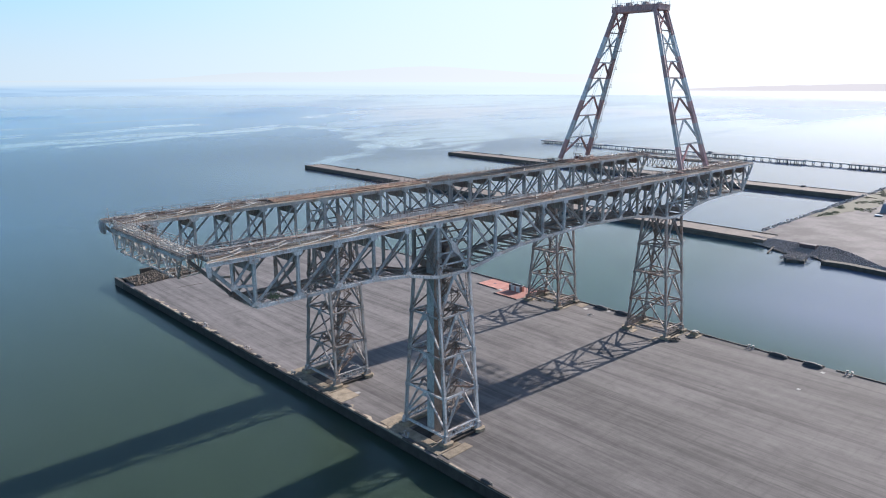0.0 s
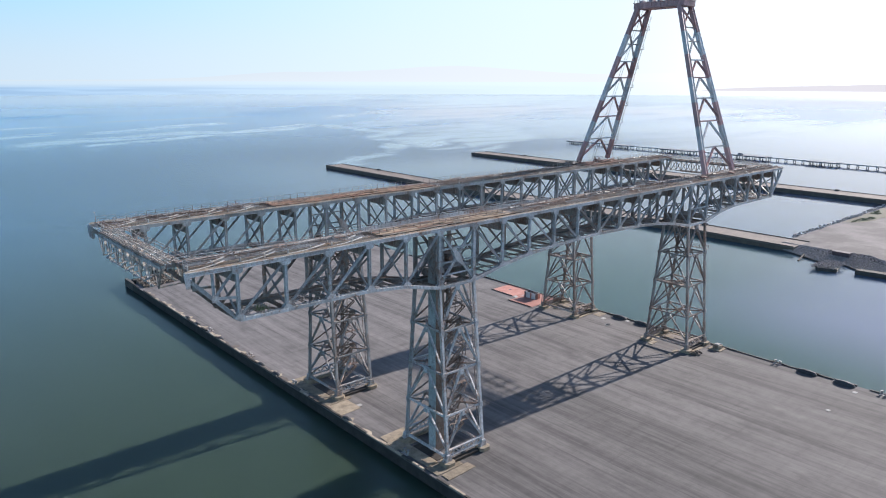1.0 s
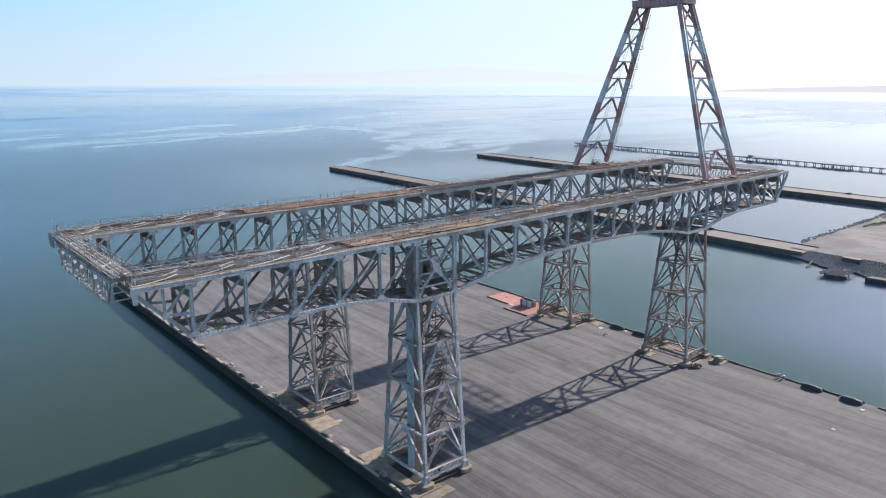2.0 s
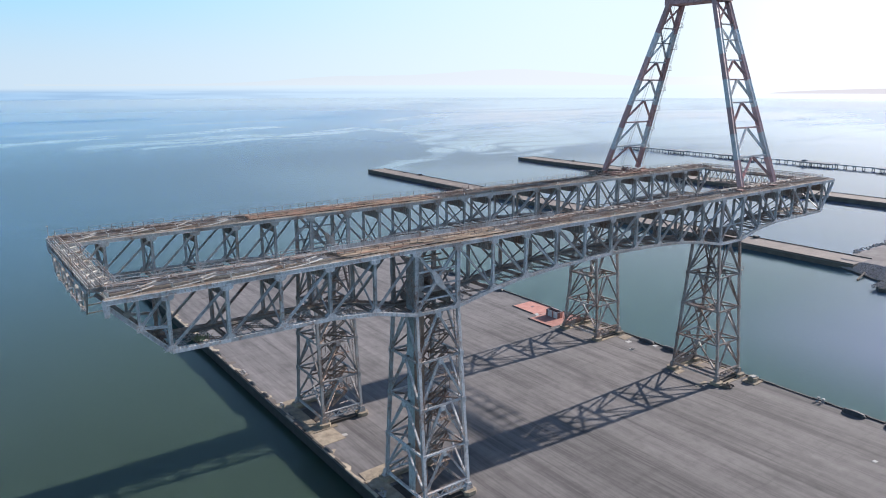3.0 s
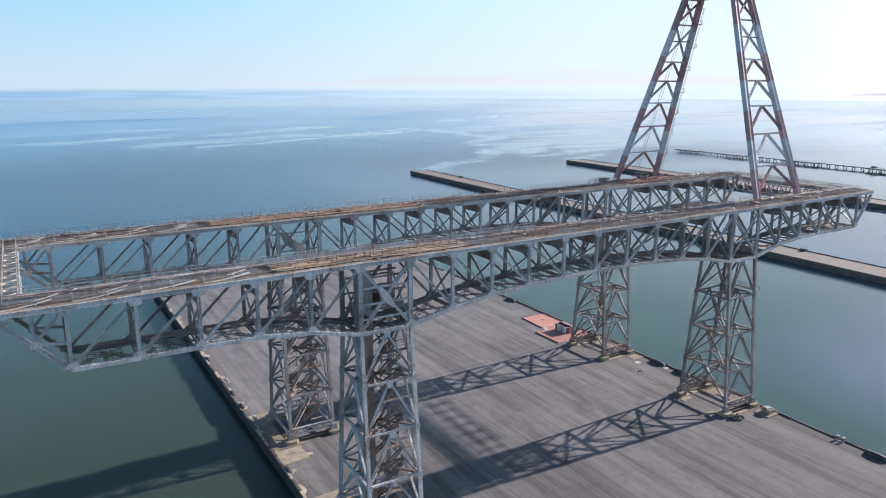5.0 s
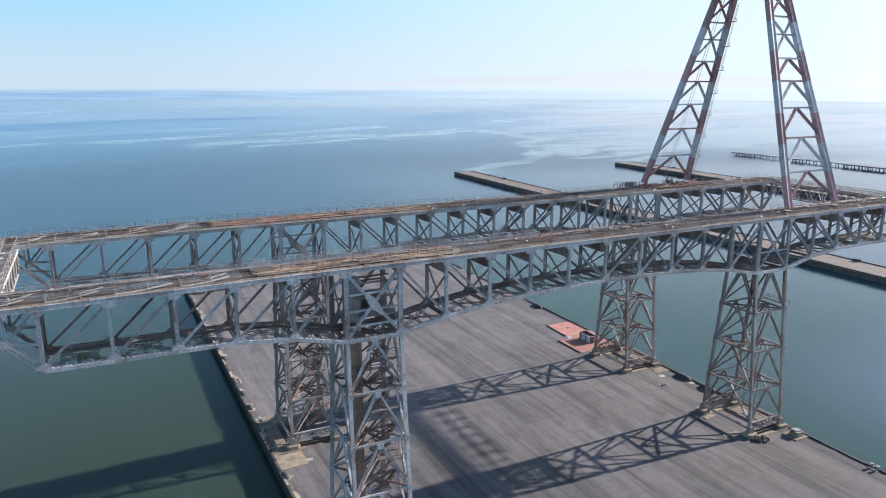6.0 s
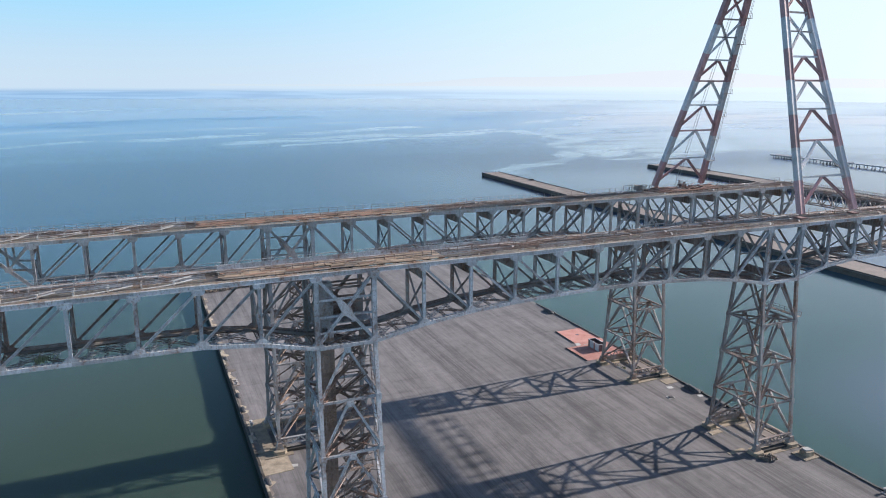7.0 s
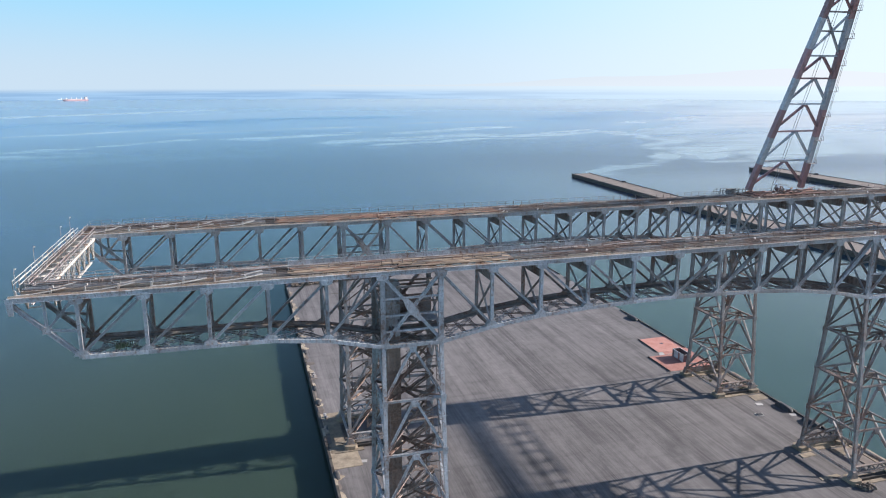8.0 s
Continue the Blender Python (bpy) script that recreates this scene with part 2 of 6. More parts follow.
def sea_water():
    m, n, l, b = material("bay_water", 0.12)
    plume = world_noise(n, l, 0.0035, 4, (1, 0.5, 1))
    col = ramp(n, l, plume, (0.35, (0.033, 0.056, 0.04)), (0.65, (0.046, 0.072, 0.054)))
    # green and turbid by the wharf, teal east of it, bluer in the open bay
    basin = n.new("ShaderNodeSeparateXYZ")
    where = n.new("ShaderNodeNewGeometry")
    l.new(where.outputs["Position"], basin.inputs[0])

    def east_of(x0, x1):
        r = n.new("ShaderNodeMapRange")
        r.interpolation_type = "SMOOTHSTEP"
        r.inputs["From Min"].default_value, r.inputs["From Max"].default_value = x0, x1
        l.new(basin.outputs["X"], r.inputs["Value"])
        return r.outputs[0]

    col = mix(n, l, east_of(-60, 70), col, (0.056, 0.1, 0.092))
    col = mix(n, l, east_of(95, 240), col, (0.06, 0.1, 0.112))
    # the basin's sun glare and sky reflection, put into the water's colour
    south = n.new("ShaderNodeMapRange")
    south.interpolation_type = "SMOOTHSTEP"
    south.inputs["From Min"].default_value, south.inputs["From Max"].default_value = 30, -60
    l.new(basin.outputs["Y"], south.inputs["Value"])
    glare_tint = n.new("ShaderNodeMath")
    glare_tint.operation = "MULTIPLY"
    l.new(south.outputs[0], glare_tint.inputs[0])
    l.new(east_of(62, 130), glare_tint.inputs[1])
    col = mix(n, l, glare_tint.outputs[0], col, (0.135, 0.165, 0.222))
    col = mix(n, l, east_of(236, 262), col, (0.1, 0.14, 0.19))
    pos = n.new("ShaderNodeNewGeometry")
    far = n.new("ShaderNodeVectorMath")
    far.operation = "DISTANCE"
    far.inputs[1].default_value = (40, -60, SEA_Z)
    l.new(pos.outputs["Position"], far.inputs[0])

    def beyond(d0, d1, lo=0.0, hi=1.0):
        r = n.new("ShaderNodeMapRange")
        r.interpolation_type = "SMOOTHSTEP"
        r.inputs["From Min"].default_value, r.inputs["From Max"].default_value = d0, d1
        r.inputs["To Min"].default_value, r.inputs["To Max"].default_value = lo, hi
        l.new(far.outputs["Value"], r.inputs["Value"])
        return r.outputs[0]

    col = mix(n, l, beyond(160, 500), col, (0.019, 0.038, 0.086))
    # blue haze over the far bay, put into the water's colour
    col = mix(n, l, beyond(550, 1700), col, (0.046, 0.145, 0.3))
    b.inputs["IOR"].default_value = 1.33
    # calm slicks and wisps drawn out by the wind over ruffled water
    g = n.new("ShaderNodeNewGeometry")

    def drifted(scale, detail, reach):
        """The place, pushed about by a noise, so that edges feather and curl."""
        warp = n.new("ShaderNodeTexNoise")
        warp.inputs["Scale"].default_value, warp.inputs["Detail"].default_value = scale, detail
        l.new(g.outputs["Position"], warp.inputs["Vector"])
        add = n.new("ShaderNodeVectorMath")
        add.operation = "MULTIPLY_ADD"
        add.inputs[1].default_value = (reach, reach, 0)
        l.new(warp.outputs["Color"], add.inputs[0])
        l.new(g.outputs["Position"], add.inputs[2])
        return add.outputs[0]

    wide_drift, fine_drift = drifted(0.0016, 3, 900), drifted(0.006, 7, 150)

    def drift(scale, detail, turn, sx, sy, place):
        mp = n.new("ShaderNodeMapping")
        mp.inputs["Rotation"].default_value = (0, 0, radians(turn))
        mp.inputs["Scale"].default_value = (sx, sy, 1)
        l.new(place, mp.inputs[0])
        t = n.new("ShaderNodeTexNoise")
        t.inputs["Scale"].default_value, t.inputs["Detail"].default_value = scale, detail
        l.new(mp.outputs[0], t.inputs["Vector"])
        return t.outputs["Fac"]

    def calc(op, p, q):
        k = n.new("ShaderNodeMath")
        k.operation = op
        for sock, v in zip(k.inputs, (p, q)):
            if isinstance(v, (int, float)):
                sock.default_value = v
            else:
                l.new(v, sock)
        return k.outputs[0]

    def streak(xa, ya, xb, yb, wide, bow, strength):
        """A lane from a to b, bowed across its run, fading out at its rim."""
        mp = n.new("ShaderNodeMapping")
        mp.vector_type = "TEXTURE"
        mp.inputs["Location"].default_value = ((xa + xb) / 2 + 75, (ya + yb) / 2 + 75, 0)
        mp.inputs["Rotation"].default_value = (0, 0, math.atan2(yb - ya, xb - xa))
        mp.inputs["Scale"].default_value = (math.hypot(xb - xa, yb - ya) / 2, wide, 1)
        l.new(fine_drift, mp.inputs[0])
        uv = n.new("ShaderNodeSeparateXYZ")
        l.new(mp.outputs[0], uv.inputs[0])
        uu = calc("MULTIPLY", uv.outputs["X"], uv.outputs["X"])
        v = calc("ADD", uv.outputs["Y"], calc("MULTIPLY", uu, bow))
        r = calc("ADD", calc("MULTIPLY", uu, uu), calc("MULTIPLY", v, v))
        fade = n.new("ShaderNodeMapRange")
        fade.interpolation_type = "SMOOTHSTEP"
        fade.inputs["From Min"].default_value, fade.inputs["From Max"].default_value = 1.2, 0.0
        fade.inputs["To Max"].default_value = strength
        l.new(r, fade.inputs["Value"])
        return fade.outputs[0]

    def lanes(rows):
        total = None
        for row in rows:
            one = streak(*row)
            total = one if total is None else calc("MAXIMUM", total, one)
        return total

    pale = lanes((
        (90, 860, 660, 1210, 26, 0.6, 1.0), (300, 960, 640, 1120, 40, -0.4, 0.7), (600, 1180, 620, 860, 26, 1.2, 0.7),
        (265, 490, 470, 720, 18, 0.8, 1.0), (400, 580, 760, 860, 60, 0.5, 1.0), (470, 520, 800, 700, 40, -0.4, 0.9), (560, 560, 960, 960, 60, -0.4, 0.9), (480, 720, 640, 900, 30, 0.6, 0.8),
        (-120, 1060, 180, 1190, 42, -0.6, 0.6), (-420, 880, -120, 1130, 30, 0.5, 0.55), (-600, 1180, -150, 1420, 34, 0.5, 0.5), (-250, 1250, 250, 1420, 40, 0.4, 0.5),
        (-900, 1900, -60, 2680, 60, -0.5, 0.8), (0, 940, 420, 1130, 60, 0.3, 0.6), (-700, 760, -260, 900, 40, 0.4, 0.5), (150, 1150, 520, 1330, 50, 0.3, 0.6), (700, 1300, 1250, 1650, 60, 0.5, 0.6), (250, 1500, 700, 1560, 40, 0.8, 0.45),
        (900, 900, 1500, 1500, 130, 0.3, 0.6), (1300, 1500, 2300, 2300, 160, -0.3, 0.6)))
    # toward the sun the calm patches run together
    glassy = lanes(((640, 300, 2300, 1500, 420, 0.2, 1.0), (560, 700, 1700, 1900, 200, -0.3, 0.9), (1100, 1200, 3300, 2900, 520, 0.2, 1.0)))
    dark = lanes((
        (-400, 1560, 420, 1960, 150, 0.4, 1.0), (620, 1500, 1250, 2150, 120, 0.5, 0.5), (480, 760, 1000, 1250, 90, -0.5, 0.7),
        (1500, 2300, 2700, 3500, 170, 0.3, 0.8), (-300, 1220, 160, 1260, 50, 0.3, 0.5), (-900, 1350, -350, 1800, 90, 0.3, 0.6)))
    broad = ramp(n, l, drift(0.0011, 2.5, 30, 0.5, 1.0, wide_drift), (0.5, grey(0)), (0.7, grey(0.3)))
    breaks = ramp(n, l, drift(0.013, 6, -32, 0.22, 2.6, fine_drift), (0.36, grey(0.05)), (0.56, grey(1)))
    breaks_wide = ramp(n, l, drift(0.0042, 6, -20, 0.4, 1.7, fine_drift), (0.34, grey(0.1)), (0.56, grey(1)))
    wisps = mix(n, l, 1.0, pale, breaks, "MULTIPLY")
    slick = mix(n, l, 1.0, mix(n, l, 1.0, broad, mix(n, l, 1.0, glassy, breaks_wide, "MULTIPLY"), "SCREEN"), wisps, "SCREEN")
    slick = mix(n, l, beyond(420, 620), grey(0.0), slick)
    shelter = n.new("ShaderNodeMapRange")
    shelter.interpolation_type = "SMOOTHSTEP"
    shelter.inputs["From Min"].default_value, shelter.inputs["From Max"].default_value = 520, 330
    shelter.inputs["To Max"].default_value = 0.75
    l.new(basin.outputs["Y"], shelter.inputs["Value"])
    slick = calc("MAXIMUM", slick, calc("MULTIPLY", east_of(236, 300), shelter.outputs[0]))
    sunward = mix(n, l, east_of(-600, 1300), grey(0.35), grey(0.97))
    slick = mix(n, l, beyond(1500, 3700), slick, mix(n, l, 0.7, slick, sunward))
    # the drift lines are also paler in the base colour
    wisp_tint = calc("MULTIPLY", wisps, beyond(430, 700, 0.0, 0.36))
    l.new(mix(n, l, wisp_tint, col, (0.26, 0.37, 0.42)), b.inputs["Base Color"])
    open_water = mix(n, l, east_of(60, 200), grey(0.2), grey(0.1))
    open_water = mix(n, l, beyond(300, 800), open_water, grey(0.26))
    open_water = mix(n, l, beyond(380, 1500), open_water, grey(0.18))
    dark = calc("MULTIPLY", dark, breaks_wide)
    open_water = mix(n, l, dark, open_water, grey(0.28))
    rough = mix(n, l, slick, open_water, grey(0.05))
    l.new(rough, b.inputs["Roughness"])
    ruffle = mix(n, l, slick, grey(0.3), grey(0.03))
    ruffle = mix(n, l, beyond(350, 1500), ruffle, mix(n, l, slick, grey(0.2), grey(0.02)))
    ruffle = mix(n, l, calc("MULTIPLY", dark, beyond(350, 800)), ruffle, grey(0.36))
    rip = world_noise(n, l, 0.33, 4, (1, 1, 1), 0.6)
    k = n.new("ShaderNodeBump")
    k.inputs["Distance"].default_value = 0.16
    l.new(rip, k.inputs["Height"])
    l.new(ruffle, k.inputs["Strength"])
    l.new(k.outputs[0], b.inputs["Normal"])
    # light wanders in the silty water, so that shadows on it have soft edges
    b.inputs["Subsurface Weight"].default_value = 1.0
    b.inputs["Subsurface Radius"].default_value = (11.0, 11.0, 8.5)
    b.inputs["Subsurface Scale"].default_value = 1.0
    # specular level set lower near the wharf, rising with distance
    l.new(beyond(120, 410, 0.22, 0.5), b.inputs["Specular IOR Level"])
    return m


WATER = sea_water()


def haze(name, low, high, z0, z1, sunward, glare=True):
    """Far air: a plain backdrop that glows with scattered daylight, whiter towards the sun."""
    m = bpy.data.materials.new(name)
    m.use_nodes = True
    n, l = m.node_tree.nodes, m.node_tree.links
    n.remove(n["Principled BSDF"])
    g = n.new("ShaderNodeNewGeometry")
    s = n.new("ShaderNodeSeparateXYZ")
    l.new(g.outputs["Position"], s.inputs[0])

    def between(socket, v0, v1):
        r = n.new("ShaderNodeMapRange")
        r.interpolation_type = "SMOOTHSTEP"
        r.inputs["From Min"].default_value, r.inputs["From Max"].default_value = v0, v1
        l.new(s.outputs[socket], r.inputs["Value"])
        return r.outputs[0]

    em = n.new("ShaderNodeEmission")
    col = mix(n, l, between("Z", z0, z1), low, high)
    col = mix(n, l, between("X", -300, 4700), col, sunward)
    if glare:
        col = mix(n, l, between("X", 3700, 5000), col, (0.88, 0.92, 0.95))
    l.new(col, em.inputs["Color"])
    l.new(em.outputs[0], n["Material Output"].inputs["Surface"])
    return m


# ---- building helpers ----
class Geo:
    """Vertices and faces of one mesh."""

    def __init__(self):
        self.v, self.f, self.mi = [], [], []

    def add(self, verts, faces, mi=0):
        o = len(self.v)
        self.v += [tuple(p) for p in verts]
        self.f += [tuple(i + o for i in f) for f in faces]
        self.mi += [mi] * len(faces)
        return self

    def box(self, x0, y0, z0, x1, y1, z1, mi=0):
        v = [(x, y, z) for z in (z0, z1) for y in (y0, y1) for x in (x0, x1)]
        return self.add(v, [(0, 2, 3, 1), (4, 5, 7, 6), (0, 1, 5, 4), (2, 6, 7, 3), (0, 4, 6, 2), (1, 3, 7, 5)], mi)

    def bar(self, p, q, w, h, up=(0, 0, 1), off=(0, 0), mi=0, q_scale=1.0):
        """A bar from p to q, w wide and h high, off its axis by off (across, up)."""
        p, q = Vector(p), Vector(q)
        d = (q - p).normalized()
        u = Vector(up)
        if abs(d.dot(u)) > 0.98:
            u = Vector((1, 0, 0))
        s = d.cross(u).normalized()
        u = s.cross(d).normalized()
        v = []
        for c, k in ((p, 1.0), (q, q_scale)):
            for a, b in ((-1, -1), (1, -1), (1, 1), (-1, 1)):
                v.append(c + s * (off[0] + a * w / 2 * k) + u * (off[1] + b * h / 2 * k))
        return self.add(v, [(3, 2, 1, 0), (4, 5, 6, 7), (0, 1, 5, 4), (1, 2, 6, 5), (2, 3, 7, 6), (3, 0, 4, 7)], mi)

    def h_bar(self, p, q, w, h, t=0.08, up=(0, 0, 1)):
        """A rolled H section: two flanges and a web."""
        self.bar(p, q, t, h, up, (-w / 2 + t / 2, 0))
        self.bar(p, q, t, h, up, (w / 2 - t / 2, 0))
        return self.bar(p, q, w - 2 * t, t, up)

    def laced(self, p, q, w, h, t=0.12, pitch=1.1, up=(0, 0, 1), bars=0.13, top=True):
        """Two side plates joined by zigzag lacing on top and below."""
        p, q = Vector(p), Vector(q)
        d = (q - p).normalized()
        u = Vector(up)
        if abs(d.dot(u)) > 0.98:
            u = Vector((1, 0, 0))
        s = d.cross(u).normalized()
        u = s.cross(d).normalized()
        self.bar(p, q, t, h, up, (-w / 2 + t / 2, 0))
        self.bar(p, q, t, h, up, (w / 2 - t / 2, 0))
        n = max(2, round((q - p).length / pitch))
        for k in range(n):
            a, b = p + d * ((q - p).length * k / n), p + d * ((q - p).length * (k + 1) / n)
            g = w / 2 - t
            sg = 1 if k % 2 else -1
            for lvl in ((h / 2 - 0.03, -h / 2 + 0.03) if top else (-h / 2 + 0.03,)):
                self.bar(a + s * g * sg + u * lvl, b - s * g * sg + u * lvl, bars, 0.05, u)
        return self

    def prism(self, outline, axis, lo, hi, mi=0):
        """An outline (pairs) drawn out along an axis."""
        n = len(outline)
        def at(p, k):
            return {"x": (k, p[0], p[1]), "y": (p[0], k, p[1]), "z": (p[0], p[1], k)}[axis]
        v = [at(p, lo) for p in outline] + [at(p, hi) for p in outline]
        f = [tuple(range(n - 1, -1, -1)), tuple(range(n, 2 * n))]
        f += [(i, (i + 1) % n, n + (i + 1) % n, n + i) for i in range(n)]
        return self.add(v, f, mi)

    def tube(self, pts, r, sides=6, mi=0):
        rings = []
        pts = [Vector(p) for p in pts]
        for i, p in enumerate(pts):
            d = (pts[min(i + 1, len(pts) - 1)] - pts[max(i - 1, 0)]).normalized()
            u = Vector((0, 0, 1)) if abs(d.z) < 0.95 else Vector((1, 0, 0))
            s = d.cross(u).normalized()
            u = s.cross(d)
            rings.append([p + (s * math.cos(k * 2 * math.pi / sides) + u * math.sin(k * 2 * math.pi / sides)) * r for k in range(sides)])
        v = [p for ring in rings for p in ring]
        f = [(i * sides + k, i * sides + (k + 1) % sides, (i + 1) * sides + (k + 1) % sides, (i + 1) * sides + k) for i in range(len(pts) - 1) for k in range(sides)]
        f += [tuple(range(sides - 1, -1, -1)), tuple(range((len(pts) - 1) * sides, len(pts) * sides))]
        return self.add(v, f, mi)

    def strap(self, pts, w0, w1, h):
        """A flat bar bent along points, widening from w0 to w1."""
        pts = [Vector(p) for p in pts]
        n, v = len(pts), []
        for i, p in enumerate(pts):
            d = (pts[min(i + 1, n - 1)] - pts[max(i - 1, 0)]).normalized()
            side = d.cross(Vector((0, 0, 1))).normalized() * (w0 + (w1 - w0) * i / (n - 1)) / 2
            rise = Vector((0, 0, h / 2))
            v += [p - side - rise, p + side - rise, p + side + rise, p - side + rise]
        f = [(i * 4 + k, i * 4 + (k + 1) % 4, i * 4 + 4 + (k + 1) % 4, i * 4 + 4 + k) for i in range(n - 1) for k in range(4)]
        return self.add(v, f + [(3, 2, 1, 0), (n * 4 - 4, n * 4 - 3, n * 4 - 2, n * 4 - 1)])

    def mesh(self, name, *mats):
        me = bpy.data.meshes.new(name)
        me.from_pydata(self.v, [], self.f)
        for m in mats:
            me.materials.append(m)
        if len(mats) > 1:
            me.polygons.foreach_set("material_index", self.mi)
        me.update()
        return me


def part(name, geo, mat, parent, label=""):
    """One mesh object under a thing or a part, in that thing's own coordinates."""
    mats = mat if isinstance(mat, tuple) else (mat,)
    ob = new(name, geo.mesh(name, *mats))
    ob.parent = parent
    return tagged(ob, label)


def thing(name, geo, mat, label, category, group="", kind="", at=(0, 0, 0)):
    mats = mat if isinstance(mat, tuple) else (mat,)
    ob = new(name, geo.mesh(name, *mats))
    ob.location = at
    return tagged(ob, label, category, group, kind)


def empty(name, label, category, group="", kind="", at=(0, 0, 0)):
    ob = new(name)
    ob.location = at
    return tagged(ob, label, category, group, kind)


def lerp(p, q, t):
    return tuple(a + (b - a) * t for a, b in zip(p, q))


# ---- the large structure: sea, air, wharf, piers, shore ----
CX, CY = -118.0, -137.0


def disc(r, z, n=96):
    g = Geo()
    rings = [0, 60, 160, 400, 1000, 2200, r]
    v, f = [(CX, CY, z)], []
    for k, rr in enumerate(rings[1:]):
        v += [(CX + rr * math.cos(i * 2 * math.pi / n), CY + rr * math.sin(i * 2 * math.pi / n), z) for i in range(n)]
    for i in range(n):
        f.append((0, 1 + i, 1 + (i + 1) % n))
    for k in range(len(rings) - 2):
        o, p = 1 + k * n, 1 + (k + 1) * n
        f += [(o + i, p + i, p + (i + 1) % n, o + (i + 1) % n) for i in range(n)]
    return g.add(v, f)


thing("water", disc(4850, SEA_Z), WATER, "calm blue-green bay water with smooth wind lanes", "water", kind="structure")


def ring(r, a0, a1, lo, top, n):
    """A standing strip round the bay, its upper edge given by top(angle)."""
    g = Geo()
    v, f = [], []
    for i in range(n + 1):
        t = radians(a0 + (a1 - a0) * i / n)
        x, y = CX + r * math.cos(t), CY + r * math.sin(t)
        v += [(x, y, lo), (x, y, top(a0 + (a1 - a0) * i / n))]
    f = [(2 * i, 2 * i + 2, 2 * i + 3, 2 * i + 1) for i in range(n)]
    return g.add(v, f)


# hills and shore glow: the haze over them is put into their emission
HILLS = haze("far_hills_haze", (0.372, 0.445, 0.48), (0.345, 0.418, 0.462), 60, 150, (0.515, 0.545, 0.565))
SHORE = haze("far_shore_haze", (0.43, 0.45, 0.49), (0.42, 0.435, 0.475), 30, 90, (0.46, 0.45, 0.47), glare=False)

def ridge(a):
    k = 1.5 * (math.exp(-((a - 48) / 9) ** 2) * 62 + math.exp(-((a - 62) / 6) ** 2) * 28 + math.exp(-((a - 30) / 8) ** 2) * 30)
    return 90 + k + 4 * noise.noise((a * 0.35, 0.3, 0)) + 2 * noise.noise((a * 1.3, 2.3, 0))


def low_shore(a):
    return 30 + 44 * max(0, 1 - abs(a - 15) / 14) ** 0.6 + 3 * noise.noise((a * 0.9, 5.0, 0))


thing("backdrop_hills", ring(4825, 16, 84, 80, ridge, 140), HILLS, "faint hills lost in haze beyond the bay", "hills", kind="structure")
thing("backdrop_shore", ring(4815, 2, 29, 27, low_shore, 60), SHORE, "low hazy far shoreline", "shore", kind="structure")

# The wharf under the crane
WX0, WX1, WY0, WY1 = -63.2, 59.9, -340.0, 168.0
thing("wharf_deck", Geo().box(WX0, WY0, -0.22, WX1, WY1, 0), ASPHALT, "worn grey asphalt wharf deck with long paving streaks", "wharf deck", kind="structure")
thing("wharf_face", Geo().box(WX0 + 0.05, WY0, -9, WX1 - 0.05, WY1 - 0.05, -0.224), QUAY_BLACK, "near-black concrete wharf wall", "quay wall", kind="structure")


def rock_pile(name, cells, label, lo, hi, seed, mat=ROCK):
    """Loose broken stones laid over spots (x, y, z)."""
    rnd = random.Random(seed)
    g = Geo()
    for x, y, z in cells:
        r = rnd.uniform(lo, hi)
        v = []
        for sx, sy, sz in ((-1, -1, -1), (1, -1, -1), (1, 1, -1), (-1, 1, -1), (-1, -1, 1), (1, -1, 1), (1, 1, 1), (-1, 1, 1)):
            k = [rnd.uniform(0.45, 1.0) * r for _ in range(3)]
            v.append(Vector((sx * k[0], sy * k[1], sz * k[2] * 0.75)))
        turn = Euler((rnd.uniform(0, 6), rnd.uniform(0, 6), rnd.uniform(0, 6))).to_matrix()
        g.add([turn @ p + Vector((x, y, z)) for p in v], [(0, 3, 2, 1), (4, 5, 6, 7), (0, 1, 5, 4), (1, 2, 6, 5), (2, 3, 7, 6), (3, 0, 4, 7)])
    return thing(name, g, mat, label, "rocks", kind="stuff")


rnd = random.Random(4)
cells = []
for _ in range(5200):
    x, y = rnd.uniform(-61, -30), rnd.uniform(157, 184)
    near = 159 + (x + 61) * 0.16 + rnd.uniform(-1.5, 1.5)
    if y > near:
        heap = 1.5 * math.exp(-((x + 46) / 9) ** 2 - ((y - 171) / 7) ** 2)
        cells.append((x, y, 0.1 + heap + rnd.uniform(0, 0.5) - max(0, y - 172) * 0.26))
rock_pile("rubble_slope", cells, "grey broken rock heaped at the wharf's outer end", 0.2, 0.5, 11, PIER_WALL)
thing("outer_wall", Geo().box(WX0, WY1 + 0.01, -8, WX0 + 1.1, WY1 + 10, 0.45), CONCRETE_DARK, "dark concrete wall stub at the wharf's corner", "wall", kind="structure")
thing("outer_wall", Geo().box(-50.5, 181.0, -8, -43.5, 182.4, 1.3), CONCRETE_DARK, "dark concrete wall stub behind the rubble", "wall", kind="structure")


